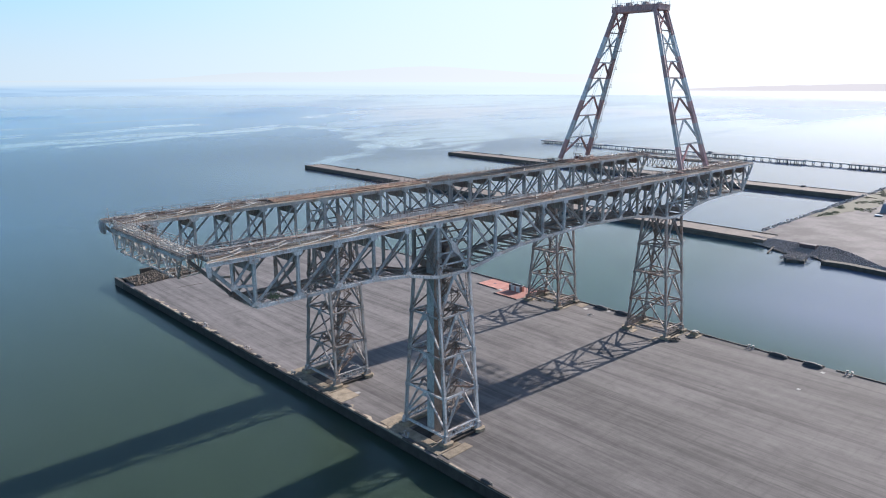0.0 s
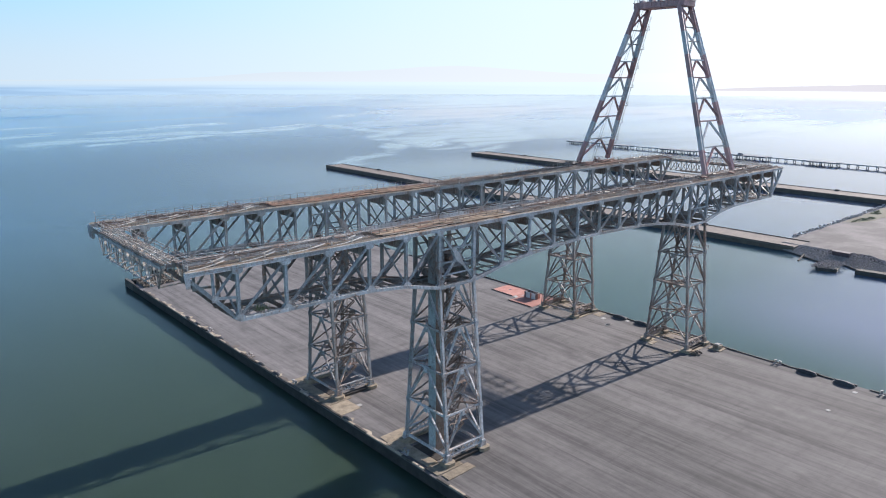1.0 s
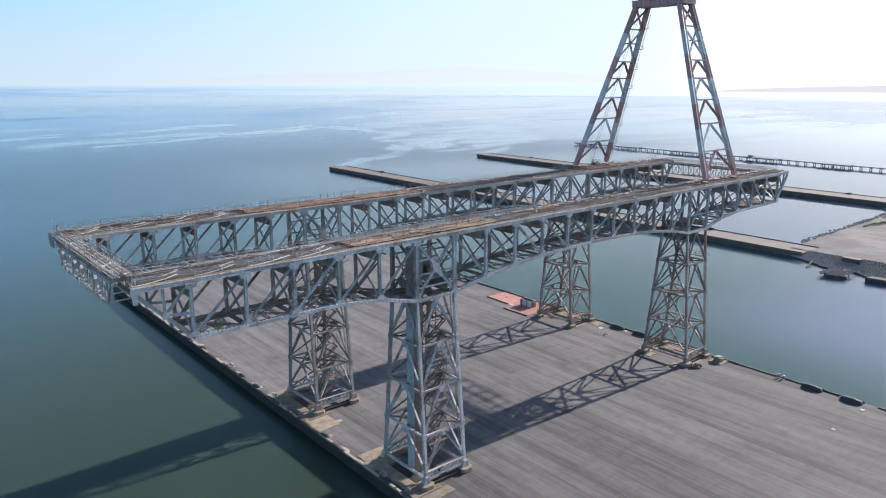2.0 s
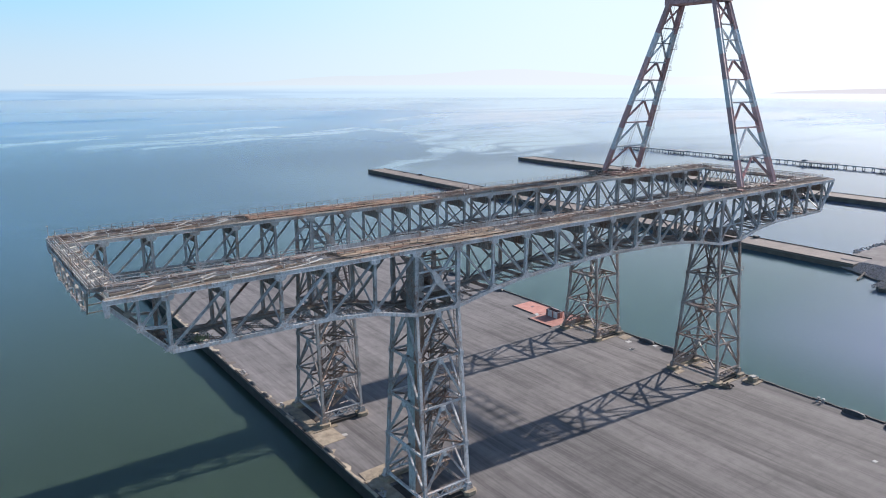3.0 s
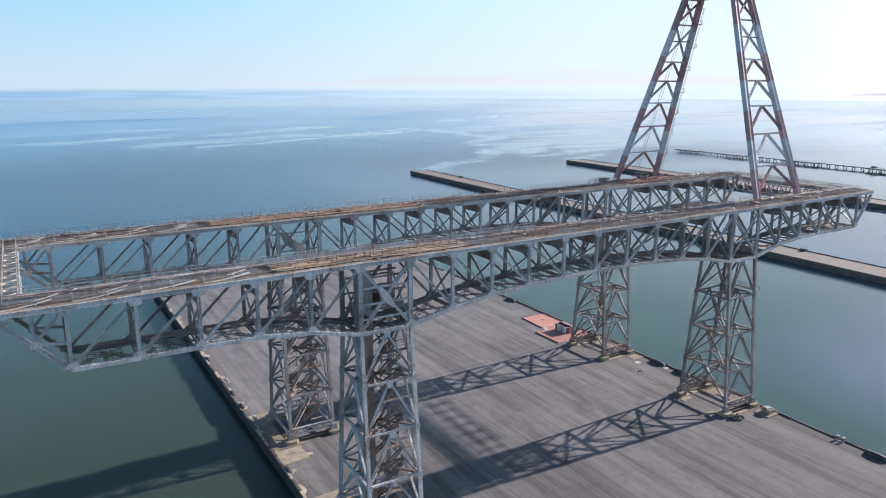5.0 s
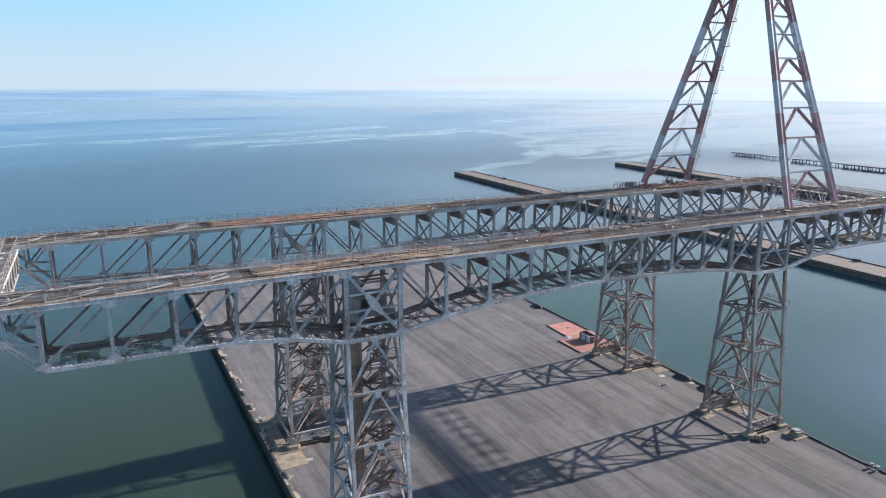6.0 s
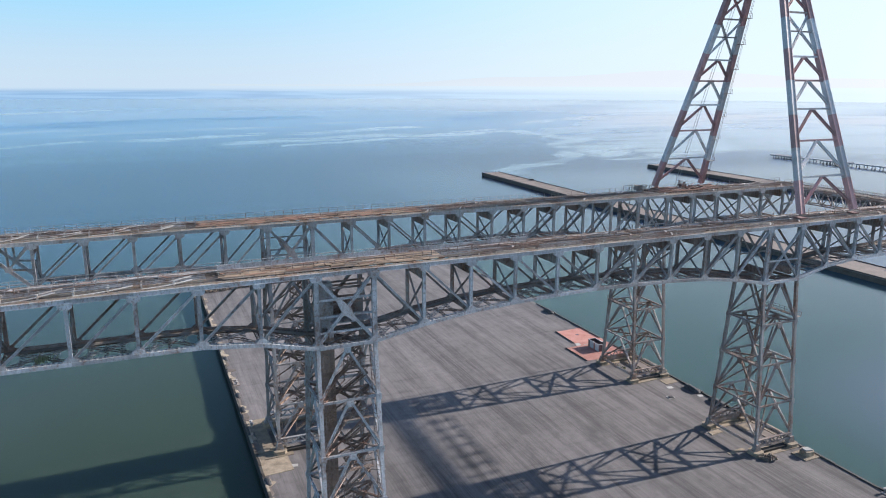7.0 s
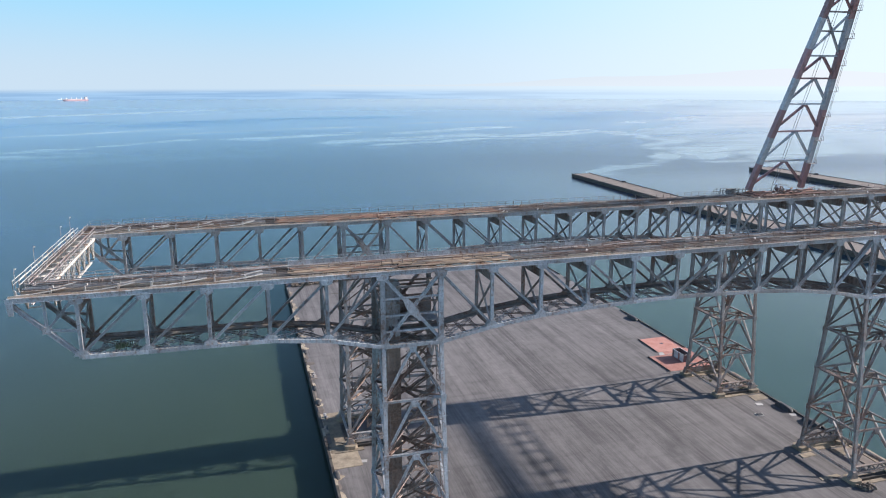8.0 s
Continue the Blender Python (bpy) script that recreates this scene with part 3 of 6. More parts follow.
def finger_pier(x0, x1, y0, y1, label, skew):
    top = empty("finger_pier", label, "pier", "distant finger piers")
    g = Geo()
    x1, y1 = x1 - x0, y1 - y0
    bx, by, x0, y0 = x0, y0, 0, 0
    part("deck_slab", g.box(x0, y0, -0.5, x1, y1, 0), PIER_TOP, top)
    part("wall", Geo().box(x0 + 0.3, y0, -9, x1 - 0.3, y1 - 0.3, -0.504), PIER_WALL, top, "dark stained wall")
    for x in (x0 + 0.3, x1 - 0.3):
        part("kerb", Geo().box(x - 0.25, y0, 0.002, x + 0.25, y1, 0.42), PLANK_DARK, top)
    for y, s in ((y1 - 70, 1.2), (y1 - 42, 0.8), (y0 + 60, 1.1)):
        part("bollard", Geo().box(x1 - 2.6, y, 0.003, x1 - 2.6 + 2 * s, y + 2.6 * s, 1.2 * s), RUBBER, top)
    for k in range(6):
        x = x0 + 0.6 + (x1 - x0 - 1.2) * k / 5
        part("end_pile", Geo().tube([(x, y1 + 0.7, -8), (x, y1 + 0.5, 0.5 + 0.3 * (k % 2))], 0.38, 7), PLANK_DARK, top, "tarred timber pile")
    part("end_beam", Geo().box(x0 + 0.2, y1 - 0.28, -0.95, x1 - 0.2, y1 + 0.12, -0.51), PLANK_DARK, top)
    top.rotation_euler = (0, 0, radians(-skew))
    top.location = (bx, by, 0)
    return top


finger_pier(224, 244, 10, 487, "long sandy-decked finger pier with dark walls", 1.2)
finger_pier(429, 453, 10, 484, "long grey finger pier across the basin", 1.3)

# Shore with a dusty yard behind a riprap bank
BANK_TOP = [(232, 18.5), (232.5, -2), (234, -13), (235, -22.5), (226, -35), (208, -52.5), (203, -75), (196, -140), (186, -420)]
BANK_FOOT = [(226, 19.5), (219, 5), (213, -6), (216, -17), (207, -30), (205, -39), (201, -58), (197, -80), (190, -140), (180, -420)]
thing("shore_yard", Geo().prism([(232, 20), (330, 20), (430, 19.8), (520, 22), (700, 22), (700, -420)] + BANK_TOP[::-1], "z", -6, -0.02), ASPHALT_LAND, "dusty pinkish paved yard by the water", "yard", kind="structure")
thing("shore_bank", Geo().prism(BANK_TOP + BANK_FOOT[::-1], "z", -8, -2.2), CONCRETE_DARK, "dark muddy foot of the bank", "bank", kind="structure")
rnd = random.Random(9)


def along(line, y):
    """The x at which a line running down in y passes y."""
    for (xa, ya), (xb, yb) in zip(line, line[1:]):
        if yb <= y <= ya:
            return xa + (xb - xa) * (ya - y) / (ya - yb)
    return line[0][0]


cells = []
for k in range(9500):
    y = 19 - 150 * rnd.random() ** 1.5
    t = rnd.random()
    xa, xb = along(BANK_TOP, y), along(BANK_FOOT, y)
    cells.append((xa + (xb - xa) * t + rnd.uniform(0, 0.8), y, -0.15 - 2.3 * t + rnd.uniform(0, 0.35)))
for k in range(500):
    x, y = rnd.uniform(196, 212), rnd.uniform(-20, -9.5)
    if y < -9 - (x - 204) * 0.25 and x > 196 + (-9 - y) * 0.2:
        cells.append((x, y, -1.0 + rnd.uniform(-0.2, 0.7) - abs(y + 15) * 0.08))
rock_pile("riprap_bank", cells, "brown-grey riprap stones banked along the yard's edge", 0.16, 0.36, 21, RIPRAP)
cells = [(250 + 265 * (k / 420) + rnd.uniform(-1, 1), 21.0 + rnd.uniform(-1.6, 2.2), -0.2 + rnd.uniform(-0.6, 0.7)) for k in range(420)]
rock_pile("riprap_edge", cells, "dark boulders lining the basin's edge", 0.3, 0.8, 23, RIPRAP)
cells = []
for k in range(4200):
    x, y = rnd.uniform(322, 510), rnd.uniform(-7, 18.5)
    low = 5 if x < 357 else -6 + (x - 357) * 0.14
    if y > low + rnd.uniform(-1.5, 3):
        cells.append((x, y, rnd.uniform(-0.25, 0.05)))
rock_pile("weed_bank", [c for c in cells if noise.noise((c[0] * 0.05, c[1] * 0.12, 3.0)) > 0.16], "dark green shrubs scattered on the bank", 0.25, 0.7, 25, SHRUB)
thing("weed_ground", Geo().prism([(324, 11), (338, 7.4), (351, 8.2), (358, 5.2), (372, 2.6), (392, -1.5), (408, 2.4), (430, 4.2), (452, 8.0), (486, 12), (512, 15), (512, 19), (318, 19.4)], "z", -0.018, 0.03), GREEN, "dry olive-tan turf along the bank", "turf", kind="structure")
slab = empty("sunken_slab", "dark broken concrete slabs slipped into the water", "slabs")
part("slab", Geo().prism([(204.5, -9), (209.5, -10.5), (213, -17.5), (199, -21), (195.5, -13.5)], "z", -4.5, -1.3), CONCRETE_DARK, slab)
part("slab", Geo().prism([(202, -27.6), (206.5, -28.5), (208, -39), (204.5, -56), (201, -56), (203.5, -39)], "z", -4.5, -0.7), CONCRETE_DARK, slab)
part("slab", Geo().prism([(201, -56.1), (204.4, -56.1), (200, -140), (192, -140)], "z", -4.5, -0.9), CONCRETE_DARK, slab)
part("spar", Geo().bar((207.5, 0.4, -2.6), (219, 2.3, -1.4), 0.7, 0.6), PLANK_DARK, slab)
hut = empty("yard_hut", "low blue-grey arched metal shed on the yard", "shed")
arch = [(-9 * math.cos(math.pi * k / 14), 6.0 * math.sin(math.pi * k / 14)) for k in range(15)]
part("shell", Geo().prism([(376 + x, z - 0.02) for x, z in arch], "y", -45, -9), ROOF_BLUE, hut)
part("end_wall", Geo().prism([(376 + x * 0.98, z * 0.98 - 0.02) for x, z in arch], "y", -8.99, -8.85), CRATE_WHITE, hut)
stack = empty("covered_stack", "low stack under a white tarpaulin on the yard", "stack")
part("stack_base", Geo().box(349.5, -14.5, -0.015, 352.5, -10.5, 0.5), CRATE_DARK, stack)
part("tarpaulin", Geo().prism([(349.2, 0.504), (352.8, 0.504), (352.2, 1.0), (349.8, 1.0)], "y", -14.8, -10.2), CRATE_WHITE, stack)
box = empty("deck_box", "low dark metal box on the rocky bank", "box")
part("body", Geo().box(226, -16.5, -1.2, 229.5, -8.5, 1.1), CRATE_DARK, box)
part("lid", Geo().box(225.8, -16.7, 1.104, 229.7, -8.3, 1.25), CRATE_DARK, box)


def trestle():
    top = empty("trestle_pier", "long thin trestle pier on piles with dark platforms", "pier")
    x, y0, y1 = 0.0, -696.0, 0.0
    n = 50
    for k in range(n):
        a = y0 + (y1 - y0) * k / n
        b = y0 + (y1 - y0) * (k + 1) / n
        part("deck_span", Geo().box(x - 3.2, a, -0.55, x + 3.2, b - 0.05, 0.15), TRESTLE_GREY, top)
        part("guard_rail", Geo().box(x - 3.2, a, 0.154, x - 2.9, b - 0.05, 0.5), TRESTLE_GREY, top)
    bents = 74
    for k in range(bents):
        a = y0 + (y1 - y0) * (k + 0.5) / bents
        bent = part("bent", Geo().box(x - 3.1, a - 0.5, -1.3, x + 3.1, a + 0.5, -0.554), TRESTLE_GREY, top)
        for o in (-2.6, 2.6):
            part("pile", Geo().tube([(x + o, a, -8), (x + o, a, -1.304)], 0.45, 6), ROCK, bent)
    for yc, half in ((-19, 19), (-92, 15), (-180, 24), (-276, 20), (-356, 16), (-436, 18), (-516, 18)):
        part("platform", Geo().box(x - 8, yc - half, -0.6, x + 7, yc + half, 0.55), SLATE, top, "wide weathered platform")
        for k in range(int(half / 2)):
            part("support_post", Geo().box(x - 7.6, yc - half + 4 * k, -8, x - 6.9, yc - half + 4 * k + 0.6, -0.604), ROCK, top)
    part("shed", Geo().prism([(-263.5, 0.555), (-258.5, 0.555), (-258.5, 2.0), (-261, 2.5), (-263.5, 2.0)], "x", x - 2, x + 2), SLATE, top, "low grey shed")
    top.rotation_euler = (0, 0, radians(-1.0))
    top.location = (671, 517, 0)
    return top


trestle()


# ---- the crane's towers ----
LEVELS = (1.9, 11.6, 21.5, 31.4, 41.2)
BASE_X, BASE_Y, TOP_X, TOP_Y = 5.55, 7.5, 5.15, 4.2


def tower_corner(sx, sy, z):
    t = (z - 1.4) / (41.2 - 1.4)
    return (sx * (BASE_X + (TOP_X - BASE_X) * t), sy * (BASE_Y + (TOP_Y - BASE_Y) * t), z)


def support_tower(at, mat, inner, label, clutter):
    """A four-legged lattice tower with inverted-V bracing in four storeys."""
    top = empty("support_tower", label, "crane tower", "towers of the gantry crane", at=at)
    for sx in (-1, 1):
        for sy in (-1, 1):
            leg = part("leg", Geo().laced(tower_corner(sx, sy, 1.4), tower_corner(sx, sy, 41.6), 0.66, 0.68, 0.13, 1.1, (1, 0, 0)), mat, top)
            x, y, _ = tower_corner(sx, sy, 1.4)
            part("shoe", Geo().prism([(x - 1.0, 1.0), (x + 1.0, 1.0), (x + 0.5, 2.6), (x - 0.5, 2.6)], "y", y - 0.55, y + 0.55), STEEL_RUST if clutter == "gallery" else mat, leg)
            part("pedestal", Geo().prism([(x + u * 1.55, y + v * 1.55) for u, v in ((-1, -0.6), (-0.6, -1), (0.6, -1), (1, -0.6), (1, 0.6), (0.6, 1), (-0.6, 1), (-1, 0.6))], "z", 0.17, 1.0), CONCRETE, top, "weathered tan concrete pedestal")
            for z in LEVELS[1:4]:
                cx, cy, _ = tower_corner(sx, sy, z)
                part("gusset", Geo().box(cx - 0.52, cy + sy * 0.4 - 0.04, z - 0.7, cx + 0.52, cy + sy * 0.4 + 0.04, z + 0.5), mat, leg)
    faces = (((-1, -1), (1, -1)), ((-1, 1), (1, 1)), ((-1, -1), (-1, 1)), ((1, -1), (1, 1)))
    for n, (a, b) in enumerate(faces):
        ml = mat
        for k, z in enumerate(LEVELS[:-1]):
            z2 = LEVELS[k + 1]
            p, q = tower_corner(*a, z), tower_corner(*b, z)
            if k == 0:
                if n < 2:
                    g = Geo()
                    for zz in (2.0, 3.5):
                        g.bar((p[0], p[1], zz), (q[0], q[1], zz), 0.6, 0.22)
                    m = 9
                    for i in range(m):
                        u, v = lerp(p, q, i / m), lerp(p, q, (i + 1) / m)
                        g.bar((u[0], u[1], 2.0 if i % 2 else 3.5), (v[0], v[1], 3.5 if i % 2 else 2.0), 0.12, 0.32)
                    part("base_girder", g, STEEL_RUST if clutter == "gallery" else mat, top)
                else:
                    part("base_strut", Geo().h_bar(p, q, 0.5, 0.5), mat, top)
            else:
                part("strut", Geo().laced(p, q, 0.42, 0.4, 0.09, 0.8), mat, top)
            apex = lerp(tower_corner(*a, z2), tower_corner(*b, z2), 0.5)
            if k == 3:
                apex = (apex[0], apex[1], 40.9)
            foot_lift = 1.6 if k == 0 else 0.35
            pa, qa = tower_corner(*a, z + foot_lift), tower_corner(*b, z + foot_lift)
            out = (0, 1, 0) if n < 2 else (1, 0, 0)
            for u in (pa, qa):
                part("brace", Geo().h_bar(u, apex, 0.4, 0.4, 0.08, out), ml, top)
            o = 0.33
            if n < 2:
                s = -1 if n == 0 else 1
                part("gusset", Geo().prism([(apex[0] - 0.7, z2 - 0.15), (apex[0] + 0.7, z2 - 0.15), (apex[0] + 0.45, z2 - 1.2), (apex[0] - 0.45, z2 - 1.2)], "y", apex[1] + s * o - 0.03, apex[1] + s * o + 0.03), mat, top)
            else:
                s = -1 if n == 2 else 1
                part("gusset", Geo().prism([(apex[1] - 0.7, z2 - 0.15), (apex[1] + 0.7, z2 - 0.15), (apex[1] + 0.45, z2 - 1.2), (apex[1] - 0.45, z2 - 1.2)], "x", apex[0] + s * o - 0.03, apex[0] + s * o + 0.03), mat, top)
    for z in LEVELS[1:]:
        zz = z - 0.1
        for a, b in (((-1, -1), (1, 1)), ((-1, 1), (1, -1))):
            part("plan_brace", Geo().h_bar(tower_corner(*a, zz), tower_corner(*b, zz), 0.34, 0.34, 0.07), inner, top)
        part("plan_strut", Geo().h_bar(lerp(tower_corner(-1, -1, zz), tower_corner(-1, 1, zz), 0.5), lerp(tower_corner(1, -1, zz), tower_corner(1, 1, zz), 0.5), 0.34, 0.34, 0.07), inner, top)
    # inside sway bracing
    for k in range(4):
        z, z2 = LEVELS[k] + 0.4, LEVELS[k + 1]
        part("sway_brace", Geo().h_bar(tower_corner(-1, -1, z), lerp(tower_corner(1, -1, z2), tower_corner(1, 1, z2), 0.5), 0.3, 0.3, 0.06), inner, top)
        part("sway_brace", Geo().h_bar(tower_corner(-1, 1, z), lerp(tower_corner(1, -1, z2), tower_corner(1, 1, z2), 0.5), 0.3, 0.3, 0.06), inner, top)
    if clutter == "gallery":
        c = tower_corner(1, 1, 1.4)
        part("base_plate", Geo().box(-c[0] + 0.7, c[1] - 0.1, 0.9, c[0] - 0.7, c[1] + 0.1, 2.3), STEEL_RUST, top, "rusted plate wall between the feet")
        for z, sx in ((21.9, -1), (32.0, 1)):
            g = Geo()
            x, y0, y1 = sx * 6.0, -5.5, 5.5
            g.box(x - 0.6, y0, z + 0.25, x + 0.6, y1, z + 0.33)
            for i in range(8):
                yy = y0 + (y1 - y0) * i / 7
                g.bar((x + sx * 0.55, yy, z + 0.33), (x + sx * 0.55, yy, z + 1.4), 0.07, 0.07)
            for h in (0.85, 1.4):
                g.bar((x + sx * 0.55, y0, z + h), (x + sx * 0.55, y1, z + h), 0.07, 0.07)
            part("gallery", g, STEEL_RUST, top, "rusty access gallery with handrail")
        for k in range(4):
            g = Geo()
            z, z2 = LEVELS[k] + 0.3, LEVELS[k + 1]
            for o in (-0.28, 0.28):
                g.bar((3.4 + o, 2.5, z), (3.4 + o, 2.2, z2), 0.07, 0.07)
            for i in range(16):
                t = i / 16
                g.bar((3.12, 2.5 - 0.3 * t, z + (z2 - z) * t), (3.68, 2.5 - 0.3 * t, z + (z2 - z) * t), 0.05, 0.05)
            part("ladder", g, STEEL_RUST, top, "rusty steel ladder")
    if clutter == "stairs":
        for k in range(4):
            z, z2 = LEVELS[k] + 0.2, LEVELS[k + 1] + 0.2
            zm = (z + z2) / 2
            for za, zb, xa, xb, y in ((z, zm, -2.6, 4.2, 1.6), (zm, z2, 4.2, -2.6, 3.0)):
                g = Geo()
                for o in (-0.5, 0.5):
                    g.bar((xa, y + o, za), (xb, y + o, zb), 0.1, 0.32)
                    g.bar((xa, y + o, za + 1.1), (xb, y + o, zb + 1.1), 0.06, 0.06)
                m = 22
                for i in range(m):
                    t = (i + 0.5) / m
                    g.bar((xa + (xb - xa) * t, y - 0.5, za + (zb - za) * t), (xa + (xb - xa) * t, y + 0.5, za + (zb - za) * t), 0.24, 0.05)
                part("stair_flight", g, RUST_BROWN, top, "rusty zigzag stair flight")
            part("landing", Geo().box(4.0, 0.9, zm - 0.1, 5.0, 3.6, zm), STEEL_RUST, top)
            part("landing", Geo().box(-3.6, 0.9, z2 - 0.1, -2.4, 3.6, z2), STEEL_RUST, top)
            # a second, steeper stair behind the face
            h = (z2 - z) / 3
            for i in range(3):
                xa, xb = ((-0.6, 4.2), (4.2, -0.6), (-0.6, 4.2))[i]
                g = Geo()
                for o in (-2.5, -1.7):
                    g.bar((xa, o, z + h * i), (xb, o, z + h * (i + 1)), 0.08, 0.26)
                    g.bar((xa, o, z + h * i + 1.0), (xb, o, z + h * (i + 1) + 1.0), 0.06, 0.06)
                for j in range(13):
                    t = (j + 0.5) / 13
                    g.bar((xa + (xb - xa) * t, -2.5, z + h * (i + t)), (xa + (xb - xa) * t, -1.7, z + h * (i + t)), 0.22, 0.05)
                part("stair_flight", g, RUST_BROWN, top, "rusty zigzag stair flight")
            rn = random.Random(int(z * 10) + int(at[1]))
            for i in range(14):
                x, y, zz = rn.uniform(-1.0, 4.4), rn.uniform(-4.2, 0.6), rn.uniform(z + 0.5, z2 - 0.8)
                if i % 3 == 0:
                    e = (x, y, min(z2, zz + rn.uniform(2, 5)))
                else:
                    e = (x + rn.uniform(-4, 4), y + rn.uniform(-2, 2), zz + rn.uniform(-1.5, 1.5))
                part("service_pipe", Geo().bar((x, y, zz), e, 0.13, 0.13), (STEEL_RUST, RUST_BROWN, STEEL_WORN)[i % 3], top, "rusty pipe and scaffold length")
            g = Geo()
            for i in range(4):
                g.box(-0.8, -4.0 + i * 0.27, zm + 0.1, 4.6, -3.86 + i * 0.27, zm + 0.18)
            for xx in (-0.75, 1.0, 2.7, 4.4):
                g.box(xx, -4.0, zm + 0.02, xx + 0.1, -2.9, zm + 0.096)
            for xx in (-0.7, 1.0, 2.7, 4.5):
                g.bar((xx, -2.95, zm + 0.18), (xx, -2.95, zm + 1.3), 0.07, 0.07)
            g.bar((-0.7, -2.95, zm + 1.3), (4.5, -2.95, zm + 1.3), 0.07, 0.07)
            g.bar((-0.7, -2.95, zm + 0.75), (4.5, -2.95, zm + 0.75), 0.07, 0.07)
            part("platform", g, STEEL_RUST, top, "rusty grating platform with handrail")
            for sx in (-1, 1):
                cx, cy, _ = tower_corner(sx, -1, zm)
                g = Geo()
                a, b = tower_corner(sx, -1, z + 0.5), tower_corner(sx, -1, z2 - 0.5)
                for i in range(10):
                    c = lerp(a, b, (i + 0.5) / 10)
                    g.bar((c[0] - sx * 0.45, c[1] + 0.3, c[2] - 0.25), (c[0] - sx * 0.95, c[1] + 0.3, c[2] + 0.25), 0.1, 0.1)
                g.bar((a[0] - sx * 0.95, a[1] + 0.3, a[2]), (b[0] - sx * 0.95, b[1] + 0.3, b[2]), 0.1, 0.1)
                part("side_lacing", g, STEEL_RUST, top)
    return top


TXC, TYC = 51.9, 22.75
support_tower((-TXC, -TYC, 0), STEEL, STEEL_RUST, "blue-grey lattice crane tower with a clad lift shaft", "stairs")
support_tower((-TXC, TYC, 0), STEEL_DARK, RUST_BROWN, "grey lattice crane tower at the wharf's edge", "stairs")
support_tower((TXC, -TYC, 0), STEEL_WORN, STEEL_RUST, "rust-stained lattice crane tower on concrete footings", "gallery")
support_tower((TXC, TYC, 0), STEEL_WORN, STEEL_RUST, "rust-stained lattice crane tower beside red paving", "gallery")

guy = empty("guy_cable", "thin steel cable let down from the truss to the wharf", "cable", at=(48.0, 33.0, 0))
part("anchor_block", Geo().box(-0.5, -0.5, 0.003, 0.5, 0.5, 0.45), CONCRETE, guy)
part("cable", Geo().tube([(0, 0, 0.45), (1.5, -2.9, 27), (3.0, -5.6, 54.0)], 0.11, 6), STEEL_DARK, guy)

shaft = empty("lift_shaft", "tall sheet-clad lift shaft inside the crane tower", "lift shaft", at=(-54.8, -22.8, 0))
for k in range(16):
    z = 0.6 + k * 3.2
    high = k > 12
    part("cladding_panel", Geo().box(-1.3, -1.7, z, -1.22, 0.8, z + 3.17), STEEL_DARK if high else SHAFT_BLUE, shaft, "stained grey sheet panel" if high else "pale blue sheet panel")
    part("cladding_panel", Geo().box(-1.216, -1.78, z, 1.25, -1.7, z + 3.17), STEEL_DARK if high else RUST_BROWN, shaft, "stained grey sheet panel" if high else "brown rusted sheet panel")
part("core", Geo().box(-1.21, -1.69, 0.3, 1.24, 0.79, 52), STEEL_DARK, shaft)


# ---- the runway trusses ----
PANEL_XS = [-103.4, -94.1, -84.85, -75.6, -66.3, -57.0, -46.8] + [-46.8 + 9.36 * k for k in range(1, 10)] + [46.8, 57.0, 66.3, 75.6, 84.85, 94.1, 103.4]
Z_TOP = 54.25


def chord_z(x):
    pts = [(0, 45.6), (9.4, 45.4), (18.7, 45.1), (28.1, 44.5), (37.4, 43.3), (46.8, 41.45), (57.0, 41.45), (66.3, 43.6), (75.6, 44.55), (84.85, 44.7), (94.1, 44.75), (103.4, 44.9)]
    x = abs(x)
    for (xa, za), (xb, zb) in zip(pts, pts[1:]):
        if x <= xb:
            return za + (zb - za) * (x - xa) / (xb - xa)
    return 44.9


